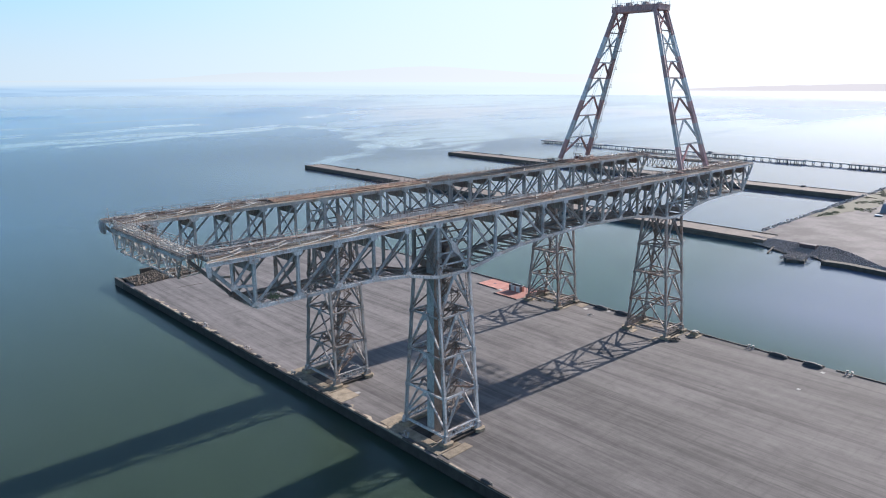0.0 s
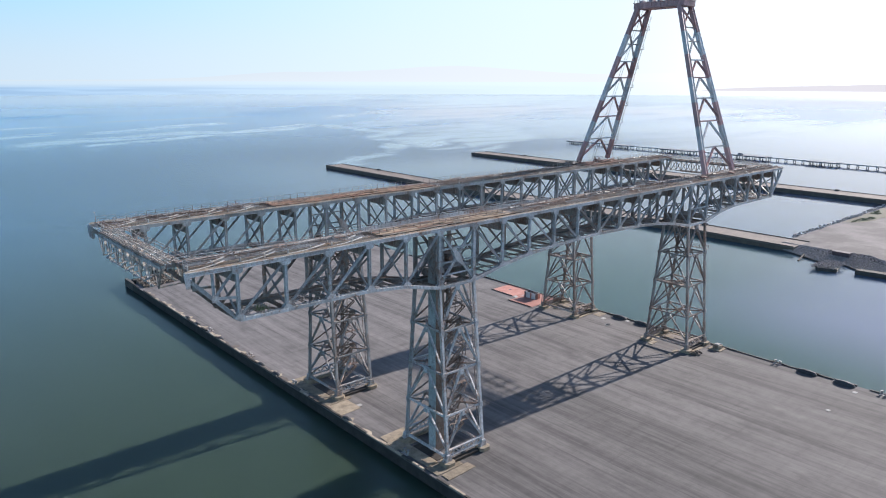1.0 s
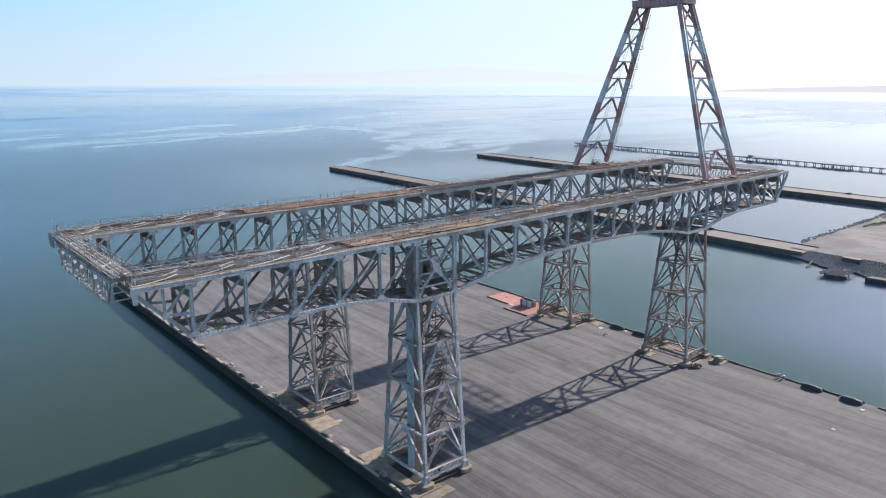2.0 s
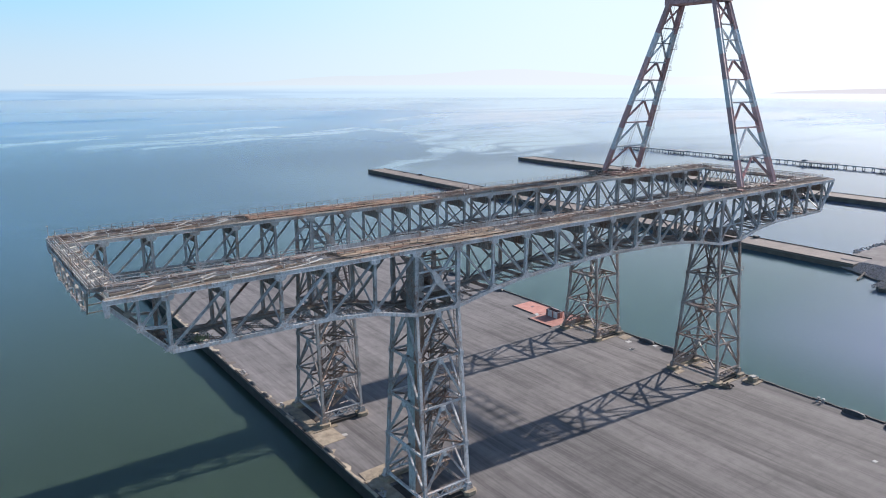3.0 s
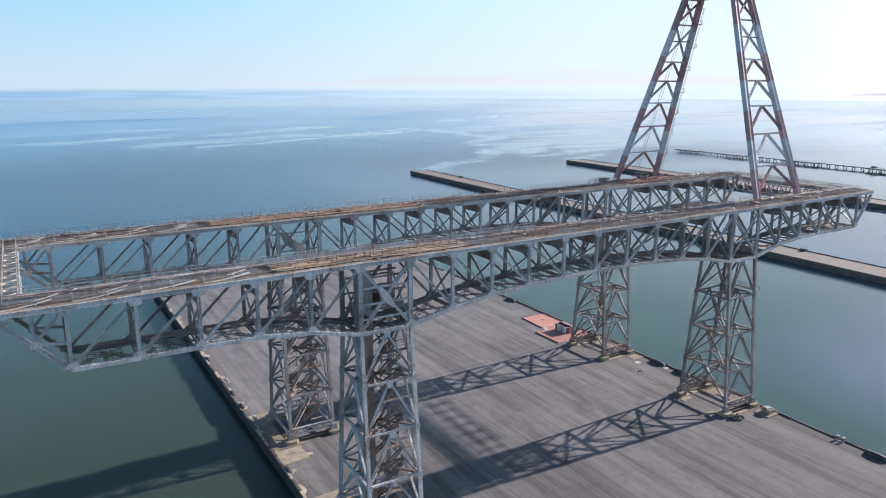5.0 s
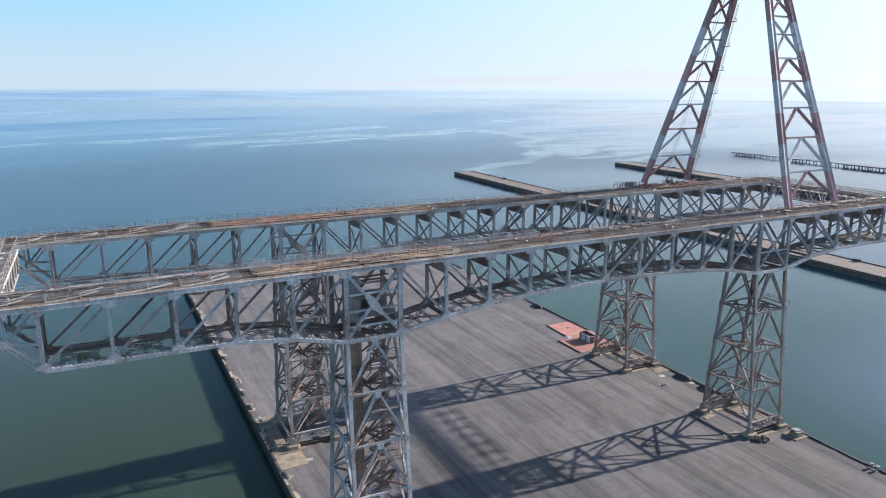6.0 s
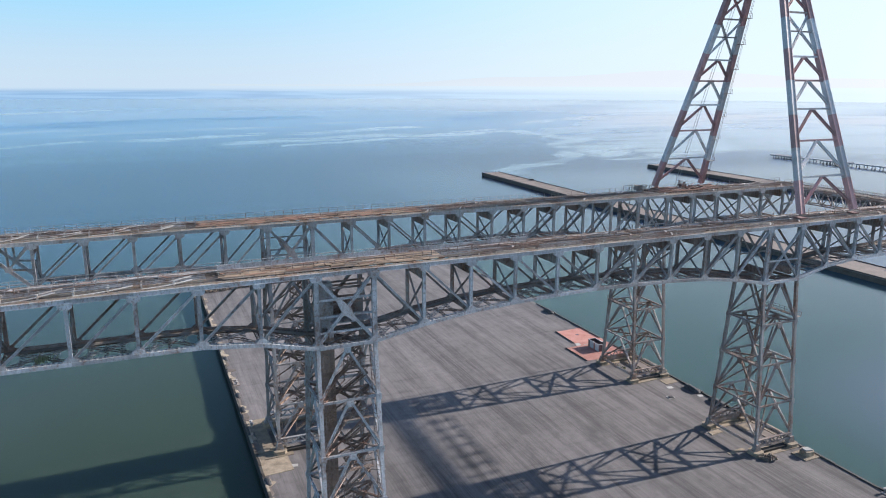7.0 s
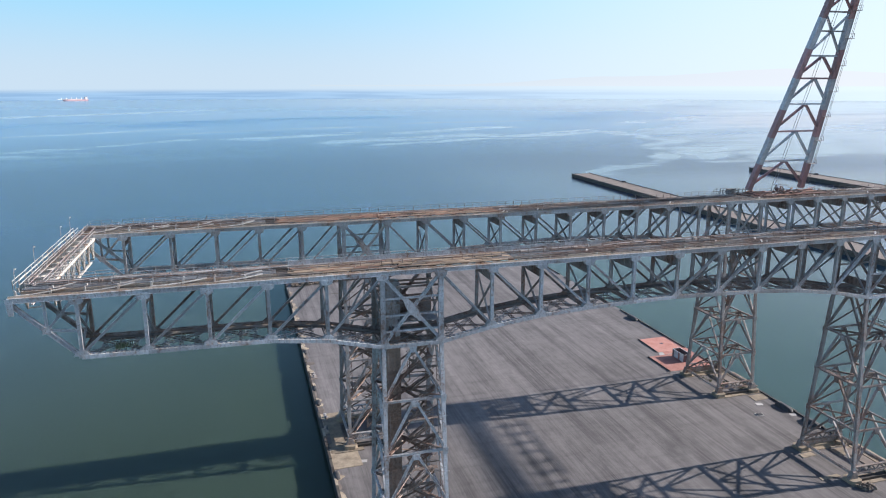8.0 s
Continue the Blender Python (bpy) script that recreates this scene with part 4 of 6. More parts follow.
def runway_truss(at, label, outer):
    """A box of two truss planes, cross frames between them and lacing below."""
    top = empty("runway_truss", label, "crane truss", "runway trusses of the crane", at=at)
    W = 4.2
    xs = PANEL_XS
    for y, s in ((-W, -1), (W, 1)):
        # dull grey in the outer plane's middle bays, blue-grey beyond them
        def paint(x):
            return (STEEL_TUBE if -8 < x < 40 else STEEL) if s == outer else (STEEL_WORN if outer < 0 else STEEL_TUBE)

        ends = [-112.4] + xs + [110.8]
        for xa, xb in zip(ends, ends[1:]):
            g = Geo()
            g.bar((xa, y, Z_TOP + 0.2), (xb, y, Z_TOP + 0.2), 0.65, 0.66)
            g.bar((xa, y, Z_TOP + 0.56), (xb, y, Z_TOP + 0.56), 0.95, 0.06)
            g.bar((xa, y, Z_TOP - 0.16), (xb, y, Z_TOP - 0.16), 0.95, 0.06)
            part("top_chord", g, paint(xa), top)
        for xa, xb in zip(xs, xs[1:]):
            g = Geo().laced((xa, y, chord_z(xa)), (xb, y, chord_z(xb)), 0.95, 0.64 if s == outer else 1.0, 0.14, 0.9, bars=0.1)
            # battens on the outer chord, their sunlit white put into a pale steel
            nb = round((xb - xa) / 0.8) if s == outer else 0
            for k in range(nb):
                t = (k + 0.5) / nb
                x, z = xa + (xb - xa) * t, chord_z(xa) + (chord_z(xb) - chord_z(xa)) * t + 0.33
                g.box(x - 0.17, y - 0.34, z, x + 0.17, y + 0.4, z + 0.03, 1)
            part("bottom_chord", g, (paint(xa) if s == outer else STEEL_RUST, STEEL_PALE), top)
        for i, x in enumerate(xs):
            z, mat = chord_z(x), paint(x)
            w = 0.75 if abs(x) in (46.8, 57.0) else 0.44
            post = part("post", Geo().bar((x, y, z + 0.3), (x, y, Z_TOP - 0.2), w, 0.5, (0, 1, 0)).bar((x, y, z + 0.3), (x, y, Z_TOP - 0.2), 0.08, 0.66, (0, 1, 0), (-w / 2, 0)).bar((x, y, z + 0.3), (x, y, Z_TOP - 0.2), 0.08, 0.66, (0, 1, 0), (w / 2, 0)), mat, top)
            for o in (-0.4, 0.4):
                part("gusset", Geo().prism([(x - 1.15, z + 0.2), (x + 1.15, z + 0.2), (x + 0.95, z + 0.62), (x + 0.42, z + 1.05), (x - 0.42, z + 1.05), (x - 0.95, z + 0.62)], "y", y + o - 0.03, y + o + 0.03), mat, post)
                part("gusset", Geo().prism([(x - 0.95, Z_TOP - 0.75), (x - 0.5, Z_TOP - 1.0), (x + 0.5, Z_TOP - 1.0), (x + 0.95, Z_TOP - 0.75), (x + 1.05, Z_TOP + 0.1), (x - 1.05, Z_TOP + 0.1)], "y", y + o - 0.034, y + o + 0.026), mat, post)
        for xa, xb in zip(xs, xs[1:]):
            za, zb = chord_z(xa), chord_z(xb)
            mid = (xa + xb) / 2
            mat = paint(mid)
            if 46 < abs(mid) < 58:
                for u, v in (((xa, y, za + 0.4), (xb, y, Z_TOP - 0.25)), ((xb, y, zb + 0.4), (xa, y, Z_TOP - 0.25))):
                    part("cross_diagonal", Geo().h_bar(u, v, *((0.55, 0.5) if mid < 0 else (0.4, 0.4)), 0.1, (0, 1, 0)), mat, top)
                if mid > 0:
                    part("girt", Geo().h_bar((xa, y, za + 5.0), (xb, y, za + 5.0), 0.3, 0.3, 0.06), mat, top)
                    continue
                zc = (za + Z_TOP) / 2
                for o in (-0.36, 0.36):
                    part("gusset", Geo().prism([(mid - 1.75, zc + 2.0), (mid - 1.2, zc + 2.2), (mid + 0.75, zc + 0.45), (mid + 1.75, zc - 2.0), (mid + 1.2, zc - 2.2), (mid - 0.75, zc - 0.45)], "y", y + o - 0.03, y + o + 0.03), mat, top)
                for zz in (za + 2.6, za + 5.4, za + 8.4) if mid * outer > 0 or s == outer else (za + 6.0,):
                    part("girt", Geo().h_bar((xa, y, zz), (xb, y, zz), 0.28, 0.3, 0.06), mat, top)
                continue
            rise = (mid < -57) or (0 < mid < 46.8)
            u, v = ((xa, y, za + 0.4), (xb, y, Z_TOP - 0.3)) if rise else ((xb, y, zb + 0.4), (xa, y, Z_TOP - 0.3))
            part("diagonal", Geo().h_bar(u, v, 0.38, 0.44, 0.1, (0, 1, 0)), mat, top)
        for sx in (-1, 1):
            mat = paint(sx * 50)
            tip, foot, node = ((-112.0 if sx < 0 else 110.4), y, Z_TOP - 0.5), (sx * 103.4, y, chord_z(103.4)), ((-107.7 if sx < 0 else 106.9), y, 49.5)
            part("end_strut", Geo().h_bar(tip, foot, 0.65, 0.6, 0.1, (0, 1, 0)), mat, top)
            for q in ((sx * 103.8, y, Z_TOP - 0.2), (sx * 107.8, y, Z_TOP - 0.2), (sx * 103.4, y, 49.0)):
                part("end_brace", Geo().h_bar(node, q, 0.4, 0.4, 0.08, (0, 1, 0)), mat, top)
            part("gusset", Geo().box(node[0] - 0.6, y - 0.42, node[2] - 0.5, node[0] + 0.6, y - 0.36, node[2] + 0.5), mat, top)
    for i, x in enumerate(xs):
        z = chord_z(x)
        if abs(x) not in (46.8, 57.0):
            d = 2.3
            part("diaphragm_plate", Geo().prism([(-W + 0.3, Z_TOP - 0.2), (W - 0.3, Z_TOP - 0.2), (W - 0.3, Z_TOP - d), (W - 1.2, Z_TOP - d - 0.5), (-W + 1.2, Z_TOP - d - 0.5), (-W + 0.3, Z_TOP - d)], "x", x - 0.05, x + 0.05), STEEL_WORN, top)
            for k in range(9):
                yy = -W + 0.9 + k * 0.82
                part("stiffener", Geo().box(x - 0.17, yy - 0.04, Z_TOP - d - 0.2, x + 0.17, yy + 0.04, Z_TOP - 0.22), STEEL_WORN, top)
        zt = Z_TOP - 2.9
        for a, b in (((-W + 0.3, z + 0.5), (W - 0.3, zt)), ((W - 0.3, z + 0.5), (-W + 0.3, zt))):
            part("sway_brace", Geo().h_bar((x, *a), (x, *b), 0.3, 0.26, 0.06, (1, 0, 0)), STEEL_DARK, top)
        part("bottom_strut", Geo().laced((x, -W + 0.5, z), (x, W - 0.5, z), 0.7, 0.5, 0.08, 0.7, bars=0.1), STEEL_RUST, top)
    for xa, xb in zip(xs, xs[1:]):
        za, zb = chord_z(xa), chord_z(xb)
        xm, zm = (xa + xb) / 2, (za + zb) / 2
        for sy in (-1, 1):
            part("lateral_brace", Geo().laced((xa, sy * (W - 0.5), za + 0.1), (xb, -sy * (W - 0.5), zb + 0.1), 0.95, 0.12, 0.08, 0.6, bars=0.08), STEEL_RUST if sy > 0 else STEEL_DARK, top)
        for t in (0.25, 0.75):
            xq, zq = xa + (xb - xa) * t, za + (zb - za) * t
            part("floor_lacing", Geo().laced((xq, -W + 0.5, zq - 0.06), (xq, W - 0.5, zq - 0.06), 0.8, 0.12, 0.06, 0.6, bars=0.07), STEEL_DARK, top)
        part("bottom_strut", Geo().laced((xm, -W + 0.5, zm), (xm, W - 0.5, zm), 0.7, 0.14, 0.07, 0.7, bars=0.07), STEEL_RUST, top)
        # walkway boards along the inner bottom chord
        g = Geo()
        for o in (0.75, 1.15, 1.55):
            g.bar((xa, -outer * (W - o), za + 0.2), (xb, -outer * (W - o), zb + 0.2), 0.34, 0.08)
        part("bottom_walkway", g, PLANK_GREY, top, "dark boards along the lower chord")
    # heavy girders and panels over the towers
    for sx in (-1, 1):
        for xx in (48.6, 55.2):
            part("tower_girder", Geo().h_bar((sx * xx, -W + 0.4, 43.4), (sx * xx, W - 0.4, 43.4), 0.7, 1.6, 0.12), STEEL_RUST, top)
    # floor system under the runway
    for k in range(75):
        x = -110.6 + k * 2.99
        part("floor_beam", Geo().h_bar((x, -W + 0.55, Z_TOP + 0.18), (x, W - 0.55, Z_TOP + 0.18), 0.3, 0.6, 0.06), STEEL_RUST, top)
    return top


runway_truss((0, -TYC, 0), "long blue-grey double-plane lattice runway truss", -1)
runway_truss((0, TYC, 0), "long weathered lattice runway truss of the crane", 1)
house = empty("machinery_house", "dark sheet-clad machinery house high in the tower", "machinery house", at=(-51.5, -TYC, 0))
for k in range(3):
    part("wall_panel", Geo().box(-2.6 + k * 2.3, 1.2, 45.4, -0.35 + k * 2.3, 1.35, 48.3), STEEL_RUST, house)
for zz in (48.6, 51.4):
    part("floor_joist", Geo().bar((-2.8, 1.3, zz), (4.6, 1.3, zz), 0.2, 0.34), STEEL_RUST, house)
    part("floor_joist", Geo().bar((-2.8, -2.8, zz), (4.6, -2.8, zz), 0.2, 0.34), STEEL_RUST, house)
part("floor_plate", Geo().box(-2.6, -3.2, 45.1, 4.4, 3.4, 45.3), STEEL_DARK, house)
part("hoist_drum", Geo().tube([(0.6, -1.6, 46.6), (0.6, 1.0, 46.6)], 1.0, 12), STEEL_RUST, house)


def weeds(spots, n, spread, tall, seed):
    rn = random.Random(seed)
    g = Geo()
    for cx, cy, cz in spots:
        for k in range(n):
            p = Vector((rn.gauss(cx, spread), rn.gauss(cy, spread), cz))
            q = p + Vector((rn.uniform(-0.3, 0.3), rn.uniform(-0.3, 0.3), rn.uniform(0.4, 1.0) * tall))
            d = Vector((rn.uniform(-0.1, 0.1), rn.uniform(-0.1, 0.1), 0))
            g.add([p - d, p + d, q + d * 0.3, q - d * 0.3], [(0, 1, 2, 3)])
    return g


tuft = weeds(((-98.2, -24.6, 45.0),), 90, 0.6, 1.0, 6)
thing("weed_tuft", tuft, WEED, "pale green weeds grown on the truss's lower lacing", "weeds", kind="stuff")

thing("weed_tuft", weeds(((50.2, 24.6, 0.1), (53.6, 22.0, 0.1), (51.4, 20.6, 0.1), (55.8, 17.2, 0.1), (49.6, 26.4, 0.1)), 60, 0.5, 0.55, 8), SHRUB, "green weeds grown between a tower's footings", "weeds", kind="stuff")

# ---- runway decks, railings and loose rails on the trusses ----
DECK_Z = Z_TOP + 0.6


def handrail(top, x0, x1, y, z, mat, step=3.0, lean=0.0, seed=0, gaps=0.06, h=1.1, tube=0.075):
    """Posts as parts, rails in spans, some of them bent or missing."""
    rnd = random.Random(seed)
    n = max(1, round((x1 - x0) / step))
    for k in range(n + 1):
        x = x0 + (x1 - x0) * k / n
        part("rail_post", Geo().bar((x, y, z), (x + rnd.uniform(-0.08, 0.08), y + lean + rnd.uniform(-0.1, 0.1), z + h), 0.09, 0.09), mat, top)
    for k in range(n):
        if rnd.random() < gaps:
            continue
        xa, xb = x0 + (x1 - x0) * k / n, x0 + (x1 - x0) * (k + 1) / n
        g = Geo()
        for hh in (0.55, 1.0):
            g.bar((xa, y + lean * hh, z + hh * h + rnd.uniform(-0.06, 0.06)), (xb, y + lean * hh, z + hh * h + rnd.uniform(-0.06, 0.06)), tube, tube)
        part("rail_span", g, mat, top)


PLANKS = {-1: (-71.0, -33.0), 1: (-71.0, -19.0)}


def runway_deck(s, label, seed):
    """The top of one truss; s: the side of the crane on which it lies. Y points to the side that carries the long struts."""
    rnd = random.Random(seed)
    top = empty("runway_deck", label, "crane walkway", "runway decks of the crane", at=(0, s * TYC, 0))
    Y = -4.2
    p0, p1 = PLANKS[s]
    # crane rails along both chords
    for y in (Y, -Y):
        for k in range(24):
            xa, xb = -112.3 + k * 9.29, -112.3 + (k + 1) * 9.29 - 0.03
            g = Geo()
            g.box(xa, y - 0.24, DECK_Z, xb, y + 0.24, DECK_Z + 0.08)
            g.box(xa, y - 0.07, DECK_Z + 0.08, xb, y + 0.07, DECK_Z + 0.24)
            part("crane_rail", g, RAIL_TAN if k < 12 or k % 3 == 0 else STEEL_RUST, top, "rust-stained crane rail on its bed plate")
    # dark plates added under the struts, in place of the shaded open floor
    for k in range(37):
        xa = -111 + k * 6.0
        if p0 - 3 < xa < p1 - 2:
            continue
        for fa, fb in ((0.9, 0.62), (0.56, 0.1), (0.04, -0.34), (-0.38, -0.68)):
            if rnd.random() < 0.94:
                part("floor_plate", Geo().box(xa, fa * Y, DECK_Z + 0.062, xa + 5.9, fb * Y, DECK_Z + 0.1), PLANK_DARK, top, "dark plate for the shaded gap between rails")
    # beams and pipes that run the whole length, with gaps between them
    RUN = ((0.58, 0.3, 0.36, 0.2, RAIL_TAN), (0.5, 0.1, 0.14, 0.46, STEEL_DARK), (0.06, 0.3, 0.34, 0.2, STEEL_TUBE), (-0.05, 0.12, 0.16, 0.42, STEEL_DARK), (-0.22, 0.2, 0.3, 0.14, STEEL_RUST), (-0.4, 0.12, 0.16, 0.4, STEEL_DARK), (-0.56, 0.22, 0.3, 0.12, STEEL_RUST))
    for i, (f, w, h, lift, m) in enumerate(RUN):
        for k in range(18):
            xa, xb = -111 + k * 12.33, -111 + (k + 1) * 12.33 - 0.06
            if f > -0.3 and p0 - 9 < xa < p1 - 8:
                continue
            bend = rnd.uniform(-0.06, 0.06)
            mm = STEEL_RUST if (s > 0 and i % 2) or (xa > -30 and (k + i) % 3) else m
            part("stringer", Geo().h_bar((xa, f * Y, DECK_Z + lift), (xb, f * Y + bend, DECK_Z + lift + bend * 0.5), w, h, 0.05), mm, top)
    for k in range(147):
        x = -110 + k * 1.5
        if p0 - 0.5 < x < p1:
            continue
        part("cross_tie", Geo().box(x, -3.4, DECK_Z - 0.12, x + 0.26, 3.4, DECK_Z + 0.06), PLANK_DARK if k % 4 else PLANK_GREY, top)
    # spare rails laid along the landward floor
    for f in (0.78, 0.42, 0.2, -0.3, -0.48):
        x = p1 + rnd.uniform(1, 4)
        while x < 104:
            ln = rnd.uniform(5.5, 9.0)
            t = rnd.uniform(-0.08, 0.08)
            part("spare_rail", Geo().bar((x, f * Y - t, DECK_Z + 0.22), (x + ln, f * Y + t, DECK_Z + 0.22), 0.14, 0.2), rnd.choice((RAIL_TAN, STEEL_RUST, STEEL_RUST)), top, "rusty spare rail laid along the floor")
            x += ln + rnd.uniform(0.1, 1.5)
    # planked stretch: wide boards with open joints over dark bearers
    rows = 9
    ya, yb = 0.92 * Y, -0.42 * Y
    w = (yb - ya) / rows
    for k in range(int((p1 - p0) / 2.9)):
        x = p0 + k * 2.9
        part("bearer", Geo().box(x, -3.9, DECK_Z - 0.1, x + 0.3, 2.2, DECK_Z + 0.3), PLANK_DARK, top)
    for r in range(rows):
        x0 = p0 - rnd.uniform(0, 1.4)
        while x0 < p1:
            ln = rnd.uniform(2.4, 5.2)
            y0 = ya + r * w
            z = DECK_Z + 0.36 + rnd.uniform(-0.02, 0.04)
            if rnd.random() > 0.05:
                wide = w * rnd.uniform(0.66, 0.76)
                t = rnd.uniform(-0.03, 0.03)
                g = Geo().bar((x0, y0 + wide / 2 - t, z), (min(p1, x0 + ln) - 0.16, y0 + wide / 2 + t, z + rnd.uniform(-0.03, 0.03)), abs(wide), 0.12)
                ochre = rnd.random() < (0.66 if s < 0 else 0.4)
                part("plank", g, PLANK_OCHRE if ochre else (PLANK_GREY if s < 0 and rnd.random() < 0.6 else PLANK_RED), top)
            x0 += ln
    # old boards on the rest, patchy
    for f, wide, lost in ((0.3, 0.28, 0.75), (-0.14, 0.28, 0.6), (-0.3, 0.3, 0.5), (-0.48, 0.28, 0.55)):
        x = -110.8
        while x < 110:
            ln = rnd.uniform(2.6, 6.5)
            if not (p0 - 4 < x < p1 + 1 and f > -0.45) and rnd.random() > lost:
                t = rnd.uniform(-0.06, 0.06)
                g = Geo().bar((x, f * Y - t, DECK_Z + 0.24), (min(110.8, x + ln), f * Y + t, DECK_Z + 0.24 + rnd.uniform(-0.02, 0.15)), wide, 0.08)
                part("old_board", g, (PLANK_GREY, PLANK_DARK, PLANK_RED, PLANK_DARK, PLANK_DARK)[rnd.randrange(5)], top)
            x += ln + rnd.uniform(0.05, 1.2)
    # pale struts, one a bay, that curve from the outer rail in to the next beam, and the short pegs between them
    for fa, fb, chance in ((0.93, 0.68, 1.0), (0.5, 0.16, 0.7)):
        x = -111.5
        while x < 106:
            out = x < p0 - 7
            if (out or x > p1) and rnd.random() < (chance if out else 0.5 * chance):
                ln = rnd.uniform(6.6, 8.2) if out else rnd.uniform(0.7, 1.3)
                lift = rnd.uniform(0.42, 0.6) if out else 0.25
                pts = [(x + ln * t / 6, (fa + (fb - fa) * (t / 6) ** 1.8) * Y, DECK_Z + 0.2 + lift * (t / 6) ** 2) for t in range(7)]
                part("loose_strut", Geo().strap(pts, 0.2, 0.38, 0.1), STEEL_PALE, top, "pale curved strut along the floor")
            if out or x > p1:
                for o in (0.0, 4.65) if out else (1.7,):
                    part("peg", Geo().box(x + o - 0.13, 0.86 * fa * Y - 0.13, DECK_Z + 0.1, x + o + 0.13, 0.86 * fa * Y + 0.13, DECK_Z + (0.85 if out else 0.34)), STEEL_PALE, top)
            x += 9.3
    # parapet sheets on the far side of the planks
    if s < 0:
        for k in range(15):
            xa = -72 + k * 4.0
            part("parapet_plate", Geo().box(xa, -0.8 * Y - 0.04, DECK_Z + 0.1, xa + 3.95, -0.8 * Y + 0.04, DECK_Z + 1.0), STEEL, top, "blue-grey parapet sheet")
        handrail(top, -111, -12, -1.02 * Y, DECK_Z + 0.1, STEEL_TUBE, 3.0, 0.0, seed + 1, 0.05)
        handrail(top, -9, 111, -1.02 * Y, DECK_Z + 0.1, STEEL_RUST, 3.0, 0.05, seed + 8, 0.12, 1.0, 0.05)
        handrail(top, -72, -12, -0.7 * Y, DECK_Z + 0.4, STEEL_TUBE, 3.0, 0.0, seed + 6, 0.02, 1.1)
    else:
        handrail(top, -111, 111, -1.02 * Y, DECK_Z + 0.1, STEEL_RUST, 2.2, 0.0, seed + 5, 0.06, 1.3, 0.04)
    handrail(top, -111, p0 - 1, -0.46 * Y, DECK_Z + 0.3, STEEL_TUBE, 3.0, 0.1, seed + 2, 0.1, 0.9)
    handrail(top, -111, p0 - 1, 0.04 * Y, DECK_Z + 0.3, STEEL_TUBE, 3.0, 0.1, seed + 7, 0.1, 0.9)
    handrail(top, p0, p1, 0.36 * Y, DECK_Z + 0.42, STEEL_RUST, 1.8, 0.0, seed + 3, 0.03, 0.85)
    handrail(top, p1 + 1, 111, 0.08 * Y, DECK_Z + 0.3, STEEL_RUST, 3.0, 0.15, seed + 4, 0.2, 0.9)
    # thin conduits, bowed where their clips have let go
    for f, z in ((-0.1, 0.75), (-0.34, 0.7)):
        x = -110
        while x < 106:
            ln = rnd.uniform(7.5, 9.5)
            if not (p0 - 6 < x < p1):
                bow = rnd.uniform(0.05, 0.4) * rnd.choice((-1, 1))
                pts = [(x + ln * t / 6, f * Y + bow * math.sin(math.pi * t / 6), DECK_Z + z + rnd.uniform(-0.06, 0.06) - 0.2 * math.sin(math.pi * t / 6)) for t in range(7)]
                c = part("conduit", Geo().tube(pts, 0.065, 5), (STEEL_PALE, STEEL_RUST, STEEL_WORN)[rnd.randrange(3)], top, "thin bowed conduit")
                part("conduit_clip", Geo().box(x - 0.08, f * Y - 0.22, DECK_Z + 0.02, x + 0.08, f * Y + 0.22, DECK_Z + z + 0.1), STEEL_WORN, c)
            x += ln + rnd.uniform(0.1, 2.5)
    # walkway grating along the far edge
    for k in range(37):
        xa = -111 + k * 6.0
        part("grating", Geo().box(xa, -0.72 * Y, DECK_Z + 0.08, xa + 5.9, -0.95 * Y, DECK_Z + 0.16), STEEL_DARK if k % 3 else STEEL_RUST, top, "dark steel walkway grating")
    # dark gear across the floor here and there
    for k in range(26):
        x, y = rnd.uniform(-108, 108), rnd.uniform(-1.6, 3.2)
        if p0 - 3 < x < p1 + 1:
            continue
        part("pipe_run", Geo().bar((x, y, DECK_Z + 0.55), (x + rnd.uniform(2, 7), y + rnd.uniform(-0.5, 0.5), DECK_Z + 0.5 + rnd.uniform(0, 0.4)), 0.18, 0.18), STEEL_RUST, top)
    return top


runway_deck(-1, "planked rusty runway deck with curved pale struts", 31)
runway_deck(1, "dark rusty runway deck with reddish planks and thin handrails", 57)


